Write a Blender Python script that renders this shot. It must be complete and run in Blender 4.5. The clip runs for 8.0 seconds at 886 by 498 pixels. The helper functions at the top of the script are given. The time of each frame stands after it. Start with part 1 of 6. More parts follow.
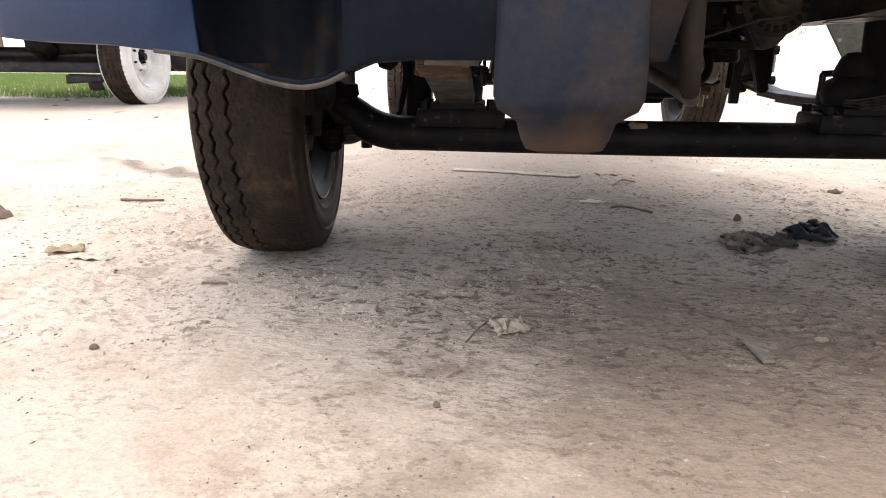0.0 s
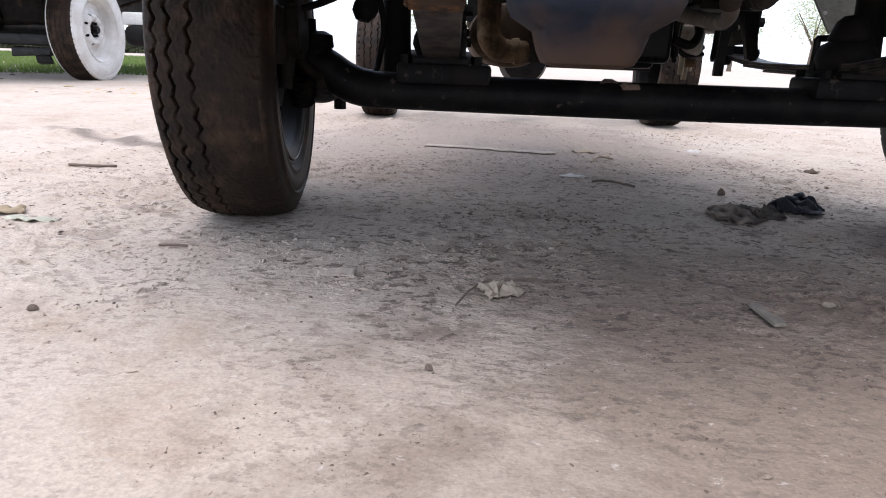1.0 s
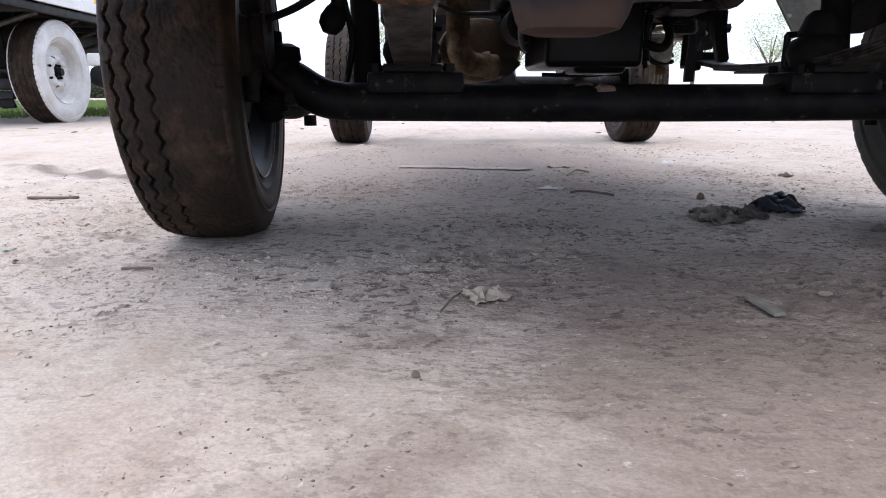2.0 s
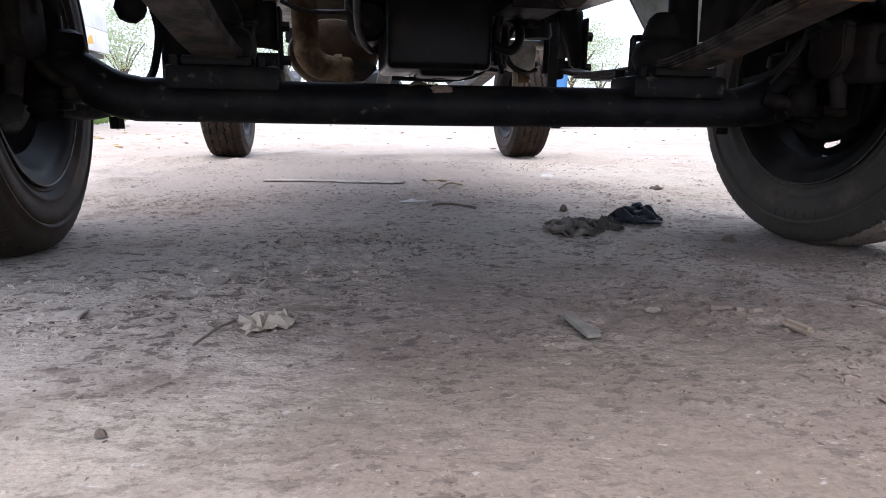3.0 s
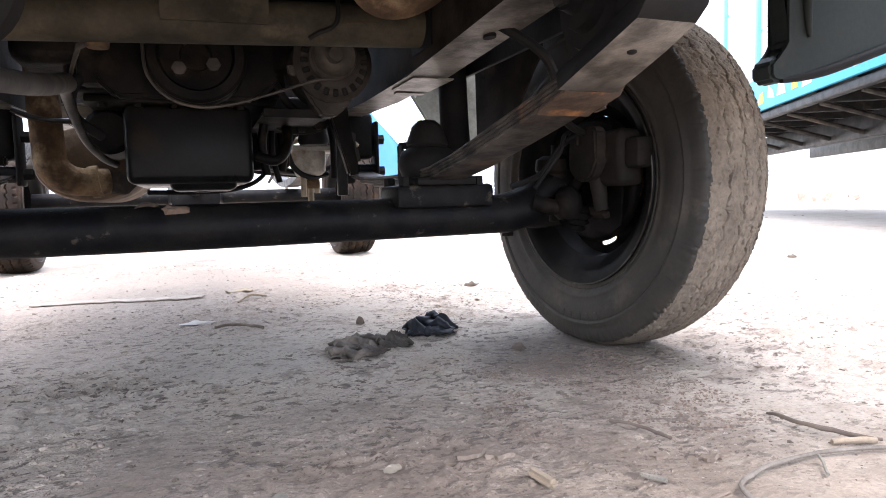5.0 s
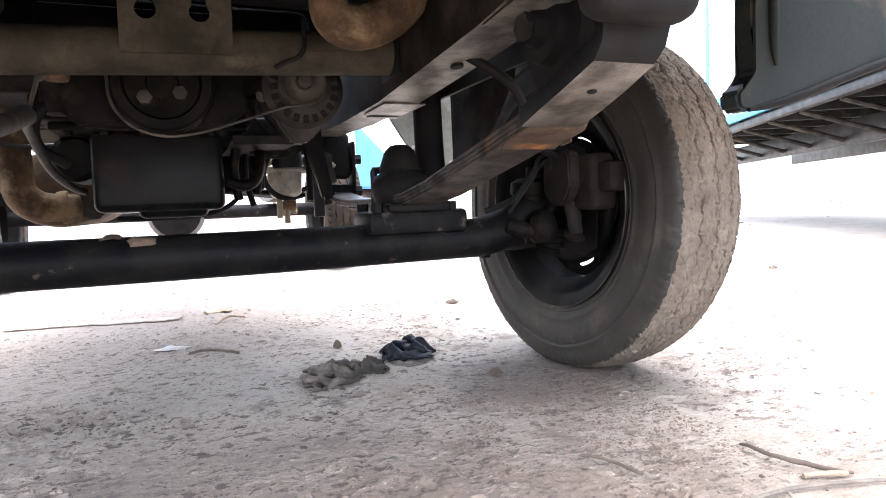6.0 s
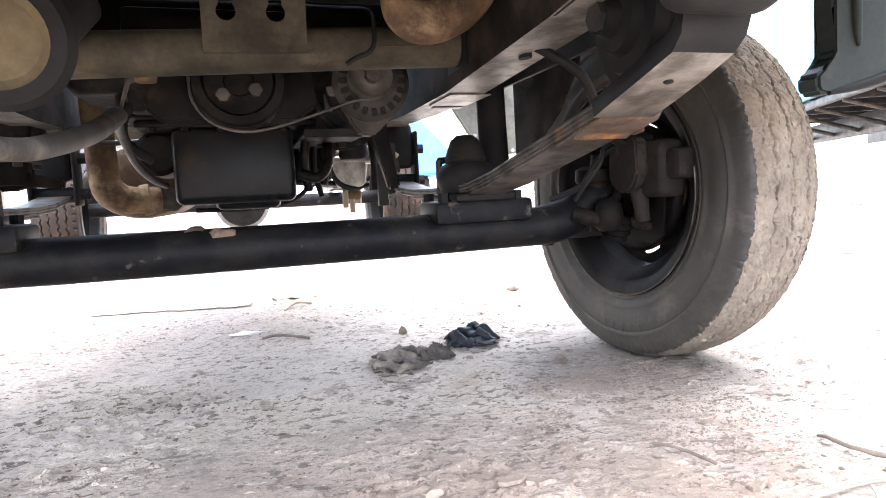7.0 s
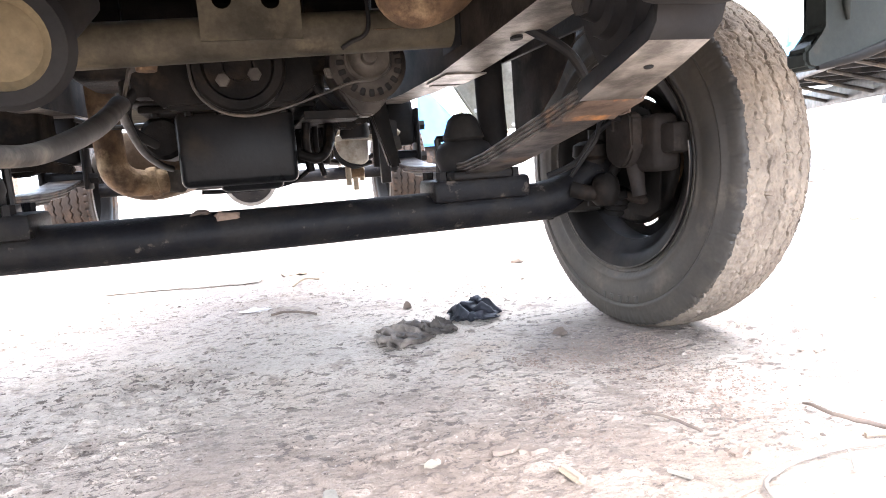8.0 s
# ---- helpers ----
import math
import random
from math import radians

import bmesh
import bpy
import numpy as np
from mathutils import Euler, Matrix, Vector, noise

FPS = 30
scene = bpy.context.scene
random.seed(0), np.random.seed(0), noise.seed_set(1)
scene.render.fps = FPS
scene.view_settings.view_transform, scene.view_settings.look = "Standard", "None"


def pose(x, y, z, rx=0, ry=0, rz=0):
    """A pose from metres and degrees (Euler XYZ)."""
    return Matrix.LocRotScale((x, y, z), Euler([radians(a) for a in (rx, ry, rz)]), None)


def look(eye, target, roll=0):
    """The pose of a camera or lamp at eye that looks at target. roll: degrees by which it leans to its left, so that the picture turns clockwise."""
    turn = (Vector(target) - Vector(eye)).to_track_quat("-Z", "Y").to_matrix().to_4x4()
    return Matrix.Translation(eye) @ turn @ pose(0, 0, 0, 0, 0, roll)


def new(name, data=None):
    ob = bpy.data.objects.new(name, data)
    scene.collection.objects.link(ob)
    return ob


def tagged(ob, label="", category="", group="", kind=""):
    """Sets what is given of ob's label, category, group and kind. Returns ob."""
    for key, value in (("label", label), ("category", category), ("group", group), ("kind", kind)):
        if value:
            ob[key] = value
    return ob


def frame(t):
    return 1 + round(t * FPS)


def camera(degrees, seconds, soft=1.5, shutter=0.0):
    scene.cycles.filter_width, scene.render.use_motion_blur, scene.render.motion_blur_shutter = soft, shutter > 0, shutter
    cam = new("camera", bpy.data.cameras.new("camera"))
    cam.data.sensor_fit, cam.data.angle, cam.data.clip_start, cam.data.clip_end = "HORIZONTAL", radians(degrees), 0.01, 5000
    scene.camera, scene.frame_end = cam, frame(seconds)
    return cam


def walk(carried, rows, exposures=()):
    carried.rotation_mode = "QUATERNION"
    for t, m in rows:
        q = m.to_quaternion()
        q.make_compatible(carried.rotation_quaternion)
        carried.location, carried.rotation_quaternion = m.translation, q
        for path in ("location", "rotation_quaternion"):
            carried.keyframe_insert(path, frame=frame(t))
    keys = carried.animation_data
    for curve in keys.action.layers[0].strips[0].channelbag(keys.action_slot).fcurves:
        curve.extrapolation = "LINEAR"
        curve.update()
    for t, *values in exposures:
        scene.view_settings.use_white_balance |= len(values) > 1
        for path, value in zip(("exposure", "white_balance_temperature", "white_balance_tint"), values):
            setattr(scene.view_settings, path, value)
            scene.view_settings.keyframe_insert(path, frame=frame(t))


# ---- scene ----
cam = camera(70.0, 8.0, soft=1.0)
PATH = [
    (0, (-0.295, -1.202, 0.346), (-0.429, 0.714, -0.212), 0.6),
    (0.3, (-0.325, -1.179, 0.332), (-0.434, 0.731, -0.253), -0.4),
    (0.5, (-0.325, -1.171, 0.323), (-0.419, 0.75, -0.224), 0.6),
    (0.8, (-0.343, -1.146, 0.296), (-0.356, 0.784, -0.226), 2.0),
    (1, (-0.329, -1.145, 0.281), (-0.343, 0.769, -0.298), 2.2),
    (1.2, (-0.328, -1.139, 0.27), (-0.339, 0.759, -0.361), 1.8),
    (2.3, (-0.334, -1.101, 0.233), (-0.245, 0.846, -0.216), -0.6),
    (2.5, (-0.307, -1.084, 0.228), (-0.179, 0.849, -0.267), -0.4),
    (2.7, (-0.263, -1.052, 0.215), (-0.089, 0.882, -0.263), -0.1),
    (3, (-0.18, -1.016, 0.21), (0.128, 0.915, -0.213), 0.8),
    (3.3, (-0.115, -0.975, 0.214), (0.364, 0.923, -0.195), 1.0),
    (3.5, (-0.108, -0.98, 0.218), (0.406, 0.93, -0.081), 1.0),
    (3.8, (-0.074, -0.963, 0.234), (0.483, 0.953, 0.104), 0.9),
    (4, (-0.053, -0.963, 0.244), (0.529, 0.946, 0.124), -0.0),
    (4.5, (-0.033, -0.957, 0.251), (0.608, 0.932, 0.101), -1.4),
    (5, (-0.002, -0.945, 0.251), (0.718, 0.913, 0.09), -1.6),
    (5.2, (0.01, -0.941, 0.259), (0.799, 0.894, 0.157), -1.7),
    (6.3, (0.025, -0.943, 0.279), (0.721, 0.923, 0.097), -3.1),
    (6.5, (0.014, -0.943, 0.279), (0.64, 0.945, 0.076), -3.4),
    (7, (0.003, -0.95, 0.285), (0.594, 0.953, 0.108), -2.9),
    (7.5, (0.03, -0.955, 0.296), (0.661, 0.931, 0.087), -3.6),
    (8, (0.014, -0.976, 0.298), (0.564, 0.928, 0.029), -4.1),
]
EXPOSURES = [
    (0.0, 1.68, 6850, 11),
    (0.5, 1.46, 6450, 12),
    (1.0, 1.30, 6150, 13),
    (2.5, 1.26, 5840, 13),
    (3.0, 1.45, 5890, 13),
    (3.5, 1.83, 5870, 13),
    (4.0, 2.38, 6070, 12),
    (4.5, 2.58, 6170, 12),
    (5.2, 2.64, 6170, 12),
    (6.5, 3.44, 6170, 11),
    (7.5, 3.93, 6170, 11),
    (8.0, 4.00, 6170, 11),
]
walk(cam, [(t, look(eye, target, roll)) for t, eye, target, roll in PATH], EXPOSURES)

# ---- sky and sun: bright overcast ----
world = bpy.data.worlds.new("sky")
scene.world = world
world.use_nodes = True
wt = world.node_tree
sky = wt.nodes.new("ShaderNodeTexSky")
sky.sky_type, sky.sun_disc = "NISHITA", False
sky.sun_elevation, sky.sun_rotation = radians(76), radians(196)
sky.air_density, sky.dust_density = 1.0, 4.0
veil = wt.nodes.new("ShaderNodeMix")
veil.data_type = "RGBA"
veil.inputs["Factor"].default_value = 0.5
veil.inputs["B"].default_value = (6.3, 6.7, 7.4, 1)
wt.links.new(sky.outputs["Color"], veil.inputs["A"])
wt.links.new(veil.outputs["Result"], wt.nodes["Background"].inputs["Color"])
wt.nodes["Background"].inputs["Strength"].default_value = 0.15
sun = new("sun", bpy.data.lights.new("sun", "SUN"))
sun.data.energy, sun.data.angle, sun.data.color = 0.6, radians(80), (1.0, 0.97, 0.93)
sun.matrix_world = look((-1.2, -4.2, 18), (0, 0, 0))


# ---- materials ----
def material(name, base, second, rough=0.8, metal=0.0, scale=8.0, grain=60.0, bump=0.3, depth=0.01, spread=(0.35, 0.65), third=None, third_scale=3.0, third_range=(0.55, 0.7), object_random=0.0, shine=0.3, relief=0.35):
    """Two colours mixed by broad noise, a fine grain, a third stain colour, and relief."""
    m = bpy.data.materials.new(name)
    m.use_nodes = True
    t = m.node_tree
    n, link = t.nodes, t.links.new
    bsdf = n["Principled BSDF"]
    co = n.new("ShaderNodeTexCoord")

    def noise_of(sc, detail, rg=0.55):
        q = n.new("ShaderNodeTexNoise")
        q.inputs["Scale"].default_value, q.inputs["Detail"].default_value, q.inputs["Roughness"].default_value = sc, detail, rg
        link(co.outputs["Object"], q.inputs["Vector"])
        return q.outputs["Fac"]

    def ramp(src, a, b):
        q = n.new("ShaderNodeMapRange")
        q.inputs["From Min"].default_value, q.inputs["From Max"].default_value = a, b
        link(src, q.inputs["Value"])
        return q.outputs["Result"]

    def mix(fac, a, b, mode="MIX"):
        q = n.new("ShaderNodeMix")
        q.data_type, q.blend_type = "RGBA", mode
        for sock, v in ((q.inputs["Factor"], fac), (q.inputs["A"], a), (q.inputs["B"], b)):
            if isinstance(v, (tuple, float)):
                sock.default_value = (*v, 1) if isinstance(v, tuple) else v
            else:
                link(v, sock)
        return q.outputs["Result"]

    broad = noise_of(scale, 6)
    fine = noise_of(grain, 4, 0.65)
    col = mix(ramp(broad, *spread), base, second)
    if third:
        col = mix(ramp(noise_of(third_scale, 7, 0.62), *third_range), col, third)
    speck = n.new("ShaderNodeMapRange")
    speck.inputs["To Min"].default_value, speck.inputs["To Max"].default_value = 0.62, 1.38
    link(fine, speck.inputs["Value"])
    comb = n.new("ShaderNodeCombineColor")
    for c in ("Red", "Green", "Blue"):
        link(speck.outputs["Result"], comb.inputs[c])
    col = mix(1.0, col, comb.outputs["Color"], "MULTIPLY")
    if object_random:
        info = n.new("ShaderNodeObjectInfo")
        r = n.new("ShaderNodeMapRange")
        r.inputs["To Min"].default_value, r.inputs["To Max"].default_value = 1 - object_random, 1 + object_random
        link(info.outputs["Random"], r.inputs["Value"])
        c2 = n.new("ShaderNodeCombineColor")
        for c in ("Red", "Green", "Blue"):
            link(r.outputs["Result"], c2.inputs[c])
        col = mix(1.0, col, c2.outputs["Color"], "MULTIPLY")
    link(col, bsdf.inputs["Base Color"])
    rr = n.new("ShaderNodeMapRange")
    rr.inputs["To Min"].default_value, rr.inputs["To Max"].default_value = max(0.05, rough - 0.15), min(1.0, rough + 0.15)
    link(broad, rr.inputs["Value"])
    link(rr.outputs["Result"], bsdf.inputs["Roughness"])
    bsdf.inputs["Metallic"].default_value = metal
    bsdf.inputs["Specular IOR Level"].default_value = shine
    if bump:
        add = n.new("ShaderNodeMath")
        add.operation = "ADD"
        link(fine, add.inputs[0])
        link(broad, add.inputs[1])
        b = n.new("ShaderNodeBump")
        b.inputs["Strength"].default_value, b.inputs["Distance"].default_value = bump, depth * relief
        link(add.outputs[0], b.inputs["Height"])
        link(b.outputs["Normal"], bsdf.inputs["Normal"])
    return m


M = dict(
    dirt=None,
    rubber=material("muddy_rubber", (0.0105, 0.0082, 0.0068), (0.027, 0.017, 0.0112), 0.65, 0, 9, 120, 0.4, 0.003, third=(0.060, 0.037, 0.023), third_scale=16, third_range=(0.50, 0.70), shine=0.16, relief=1.0),
    dusty_rubber=material("dusty_rubber", (0.200, 0.165, 0.130), (0.145, 0.118, 0.094), 0.95, 0, 20, 110, 0.7, 0.003, third=(0.245, 0.20, 0.158), third_scale=34, shine=0.1, relief=1.0),
    sidewall=material("scuffed_tyre_sidewall", (0.026, 0.0235, 0.0205), (0.056, 0.047, 0.037), 0.6, 0, 7, 130, 0.3, 0.002, third=(0.095, 0.076, 0.058), third_scale=11, third_range=(0.56, 0.72), shine=0.3),
    muddy_side=material("muddy_tyre_sidewall", (0.014, 0.011, 0.009), (0.032, 0.021, 0.014), 0.55, 0, 8, 120, 0.35, 0.002, third=(0.064, 0.039, 0.025), third_scale=12, third_range=(0.52, 0.68), shine=0.15),
    black_steel=material("black_painted_steel", (0.008, 0.008, 0.009), (0.018, 0.016, 0.015), 0.45, 0.1, 16, 150, 0.4, 0.002, third=(0.045, 0.03, 0.02), third_scale=9, third_range=(0.58, 0.72), shine=0.25),
    axle=material("oily_black_axle_paint", (0.005, 0.005, 0.006), (0.011, 0.010, 0.0095), 0.5, 0.0, 22, 180, 0.6, 0.003, spread=(0.42, 0.58), third=(0.055, 0.046, 0.038), third_scale=36, third_range=(0.62, 0.68), shine=0.1),
    frame_steel=material("dusty_chassis_paint", (0.062, 0.053, 0.044), (0.022, 0.020, 0.018), 0.45, 0.1, 16, 160, 0.45, 0.003, spread=(0.4, 0.6), third=(0.11, 0.086, 0.062), third_scale=9, third_range=(0.55, 0.66)),
    rail_steel=material("dusty_ground_lit_rail_paint", (0.190, 0.172, 0.151), (0.060, 0.052, 0.044), 0.42, 0.0, 24, 170, 0.55, 0.003, spread=(0.42, 0.58), third=(0.19, 0.17, 0.145), third_scale=11, third_range=(0.57, 0.68)),
    rail_side=material("grimy_shaded_rail_side", (0.026, 0.021, 0.017), (0.011, 0.009, 0.0075), 0.8, 0.0, 14, 160, 0.45, 0.003, spread=(0.4, 0.6), third=(0.046, 0.036, 0.027), third_scale=9, third_range=(0.55, 0.66), shine=0.05),
    cross_steel=material("greasy_cross_member_paint", (0.066, 0.056, 0.039), (0.030, 0.026, 0.019), 0.7, 0.0, 14, 160, 0.45, 0.003, spread=(0.4, 0.6), third=(0.084, 0.069, 0.046), third_scale=9, third_range=(0.55, 0.66), shine=0.15),
    pale_panel=material("pale_olive_panel", (0.30, 0.295, 0.255), (0.22, 0.21, 0.18), 0.6, 0, 8, 120, 0.3, 0.002, third=(0.12, 0.10, 0.08), third_scale=6),
    calliper=material("dusty_calliper_iron", (0.021, 0.0172, 0.0150), (0.011, 0.0092, 0.0080), 0.75, 0.0, 22, 140, 0.6, 0.003, third=(0.034, 0.026, 0.021), third_scale=14, shine=0.12),
    brake_grey=material("dusty_brake_casting", (0.036, 0.033, 0.030), (0.018, 0.016, 0.015), 0.6, 0.1, 20, 130, 0.6, 0.003, third=(0.055, 0.044, 0.034), third_scale=12),
    dark_frame=material("dark_chassis_paint", (0.022, 0.020, 0.019), (0.010, 0.010, 0.010), 0.5, 0.1, 14, 160, 0.4, 0.003, spread=(0.4, 0.6), third=(0.05, 0.038, 0.03), third_scale=9, third_range=(0.57, 0.68)),
    rust=material("rusty_steel", (0.165, 0.103, 0.055), (0.072, 0.046, 0.028), 0.85, 0.0, 22, 170, 0.7, 0.003, spread=(0.4, 0.6), third=(0.28, 0.200, 0.118), third_scale=14, shine=0.2, relief=1.0),
    spring_steel=material("dusty_spring_steel", (0.070, 0.060, 0.052), (0.020, 0.017, 0.016), 0.5, 0.1, 26, 170, 0.6, 0.003, spread=(0.42, 0.58), third=(0.105, 0.066, 0.042), third_scale=14, third_range=(0.58, 0.68), shine=0.2),
    clip_rust=material("flaking_orange_rust", (0.075, 0.052, 0.038), (0.05, 0.034, 0.025), 0.8, 0.05, 30, 170, 0.6, 0.003, spread=(0.45, 0.6), third=(0.25, 0.115, 0.042), third_scale=13, third_range=(0.56, 0.66), shine=0.2),
    sump=material("black_sump_enamel", (0.0050, 0.0054, 0.0060), (0.009, 0.009, 0.0095), 0.30, 0, 9, 170, 0.3, 0.003, spread=(0.45, 0.55), third=(0.020, 0.016, 0.012), third_scale=6, third_range=(0.58, 0.68), shine=0.09),
    alt_body=material("grimy_alternator_casting", (0.046, 0.038, 0.031), (0.022, 0.018, 0.015), 0.6, 0.2, 24, 150, 0.5, 0.002, spread=(0.4, 0.6)),
    alloy=material("dusty_cast_aluminium", (0.075, 0.064, 0.052), (0.034, 0.029, 0.024), 0.5, 0.3, 24, 150, 0.5, 0.002, spread=(0.4, 0.6)),
    cast=material("greasy_cast_iron", (0.010, 0.0082, 0.007), (0.004, 0.0036, 0.0033), 0.5, 0.1, 22, 130, 0.7, 0.004, spread=(0.4, 0.6), shine=0.10, third=(0.030, 0.021, 0.0145), third_scale=13, third_range=(0.55, 0.68)),
    blue=material("blue_cab_paint", (0.035, 0.075, 0.19), (0.045, 0.085, 0.20), 0.35, 0, 6, 140, 0.1, 0.001, third=(0.12, 0.11, 0.11), third_scale=4),
    plastic=material("weathered_dark_plastic", (0.0042, 0.006, 0.0098), (0.0075, 0.0095, 0.0135), 0.6, 0, 9, 140, 0.25, 0.002, spread=(0.4, 0.6), third=(0.026, 0.017, 0.012), third_scale=7, third_range=(0.57, 0.7), shine=0.05),
    navy=material("scuffed_navy_bumper", (0.009, 0.020, 0.052), (0.014, 0.026, 0.058), 0.5, 0, 6, 140, 0.2, 0.002, spread=(0.4, 0.6), third=(0.018, 0.019, 0.026), third_scale=6, third_range=(0.58, 0.7), shine=0.15),
    end_plastic=material("weathered_grey_green_plastic", (0.016, 0.020, 0.020), (0.024, 0.028, 0.026), 0.6, 0, 9, 140, 0.3, 0.002, spread=(0.4, 0.6), third=(0.085, 0.058, 0.038), third_scale=6, third_range=(0.56, 0.68), shine=0.2),
    yellow_leaf=material("fallen_yellow_leaf", (0.45, 0.30, 0.06), (0.30, 0.19, 0.06), 0.8, 0, 6, 90, 0.2, 0.002),
    rim=material("dusty_black_wheel_steel", (0.0045, 0.0043, 0.0041), (0.0085, 0.0072, 0.0065), 0.42, 0.0, 10, 150, 0.3, 0.002, third=(0.022, 0.018, 0.015), third_scale=10, shine=0.08),
    white_rubber=material("whitewashed_sidewall", (0.62, 0.60, 0.57), (0.5, 0.47, 0.43), 0.8, 0, 8, 120, 0.3, 0.002),
    yellow=material("yellow_truck_paint", (0.75, 0.42, 0.03), (0.65, 0.36, 0.04), 0.45, 0, 4, 90, 0.1, 0.001),
    teal=material("teal_truck_paint", (0.14, 0.46, 0.52), (0.17, 0.42, 0.48), 0.45, 0, 4, 90, 0.1, 0.001),
    tan_dust=material("tan_road_dust", (0.145, 0.115, 0.068), (0.095, 0.074, 0.046), 0.9, 0, 14, 130, 0.4, 0.002, shine=0.1),
    cyan=material("cyan_truck_paint", (0.045, 0.34, 0.52), (0.06, 0.30, 0.46), 0.45, 0, 4, 90, 0.1, 0.001),
    sky_blue=material("sky_blue_truck_paint", (0.06, 0.20, 0.48), (0.08, 0.22, 0.46), 0.45, 0, 4, 90, 0.1, 0.001),
    white=material("chalky_white_paint", (0.75, 0.75, 0.72), (0.66, 0.65, 0.62), 0.6, 0, 5, 90, 0.1, 0.001),
    paper_white=material("dirty_white_paper", (0.58, 0.55, 0.52), (0.42, 0.38, 0.34), 0.9, 0, 40, 150, 0.3, 0.002),
    paper=material("crumpled_paper", (0.38, 0.315, 0.24), (0.26, 0.21, 0.16), 0.9, 0, 20, 150, 0.3, 0.002),
    grey_cloth=material("dirty_grey_cloth", (0.195, 0.158, 0.128), (0.058, 0.046, 0.037), 0.95, 0, 30, 220, 0.5, 0.003),
    brown_cloth=material("oily_brown_cloth", (0.085, 0.070, 0.056), (0.036, 0.029, 0.024), 0.9, 0, 30, 220, 0.5, 0.003),
    cord=material("dusty_grey_cord", (0.215, 0.182, 0.150), (0.145, 0.120, 0.098), 0.9, 0, 30, 220, 0.5, 0.002),
    black_cloth=material("black_cloth", (0.006, 0.0065, 0.010), (0.014, 0.014, 0.019), 0.6, 0, 30, 220, 0.5, 0.002, shine=0.25),
    chip_grey=material("weathered_grey_wood", (0.26, 0.228, 0.185), (0.18, 0.158, 0.128), 0.85, 0, 30, 150, 0.5, 0.002),
    pale_dust=material("pale_dry_mud", (0.50, 0.43, 0.36), (0.40, 0.33, 0.27), 0.95, 0, 20, 150, 0.5, 0.003),
    pale_crumb=material("pale_earth_crumb", (0.38, 0.305, 0.245), (0.28, 0.215, 0.165), 0.95, 0, 9, 150, 0.3, 0.003),
    pale_leaf=material("pale_dry_leaf", (0.42, 0.42, 0.33), (0.34, 0.33, 0.26), 0.85, 0, 20, 120, 0.3, 0.002),
    streak=material("pale_ground_streak", (0.39, 0.33, 0.275), (0.31, 0.26, 0.215), 0.9, 0, 20, 150, 0.3, 0.002),
    wood=material("splintered_wood", (0.36, 0.275, 0.195), (0.25, 0.19, 0.135), 0.85, 0, 30, 150, 0.5, 0.002),
    dark_wood=material("weathered_stick", (0.16, 0.12, 0.09), (0.10, 0.075, 0.06), 0.9, 0, 30, 150, 0.5, 0.002),
    red_grit=material("reddish_grit", (0.215, 0.152, 0.115), (0.150, 0.106, 0.081), 0.95, 0, 12, 110, 0.6, 0.003),
    crust=material("trodden_crust", (0.235, 0.176, 0.135), (0.170, 0.126, 0.097), 0.95, 0, 30, 150, 0.8, 0.003, third=(0.30, 0.235, 0.185), third_scale=60, relief=1.0),
    stone=material("earthy_stones", (0.19, 0.135, 0.10), (0.11, 0.078, 0.060), 0.95, 0, 12, 110, 0.6, 0.003, relief=1.0),
    dark_clod=material("dark_clods", (0.15, 0.112, 0.085), (0.085, 0.063, 0.049), 0.95, 0, 12, 110, 0.6, 0.003, relief=1.0),
    leaf=material("dry_leaf", (0.33, 0.26, 0.16), (0.20, 0.15, 0.10), 0.8, 0, 20, 120, 0.3, 0.002),
    grass=material("green_grass", (0.054, 0.082, 0.024), (0.082, 0.098, 0.036), 0.7, 0, 3, 40, 0, 0.01),
    foliage=material("tree_leaves", (0.20, 0.24, 0.11), (0.25, 0.27, 0.15), 0.7, 0, 2, 30, 0, 0.01),
    hedge=material("dark_hedge_leaves", (0.045, 0.06, 0.025), (0.06, 0.055, 0.03), 0.7, 0, 2, 30, 0, 0.01),
    bark=material("tree_bark", (0.16, 0.12, 0.09), (0.10, 0.08, 0.06), 0.9, 0, 6, 40, 0.5, 0.01, relief=1.0),
    pipe_grey=material("dusty_grey_pipe_paint", (0.044, 0.036, 0.029), (0.021, 0.0175, 0.0145), 0.6, 0.0, 18, 150, 0.4, 0.002, third=(0.15, 0.13, 0.10), third_scale=12),
    filter_white=material("yellowed_white_plastic", (0.52, 0.49, 0.43), (0.40, 0.36, 0.30), 0.5, 0, 16, 120, 0.2, 0.002, third=(0.20, 0.15, 0.10), third_scale=14),
    muffler=material("dusty_brown_muffler", (0.125, 0.088, 0.060), (0.080, 0.056, 0.039), 0.85, 0, 18, 160, 0.5, 0.003, third=(0.19, 0.15, 0.11), third_scale=11, shine=0.2),
    brass=material("dull_brass", (0.36, 0.30, 0.22), (0.25, 0.20, 0.14), 0.5, 0.4, 14, 120, 0.2, 0.002),
    brown_hose=material("dusty_brown_rubber_hose", (0.013, 0.0095, 0.0075), (0.023, 0.017, 0.013), 0.75, 0, 16, 120, 0.4, 0.002, shine=0.1),
    grease=material("caked_black_grease", (0.0042, 0.0038, 0.0035), (0.0085, 0.0072, 0.0062), 0.6, 0, 18, 130, 0.6, 0.003, third=(0.018, 0.013, 0.010), third_scale=15, third_range=(0.58, 0.7), shine=0.06),
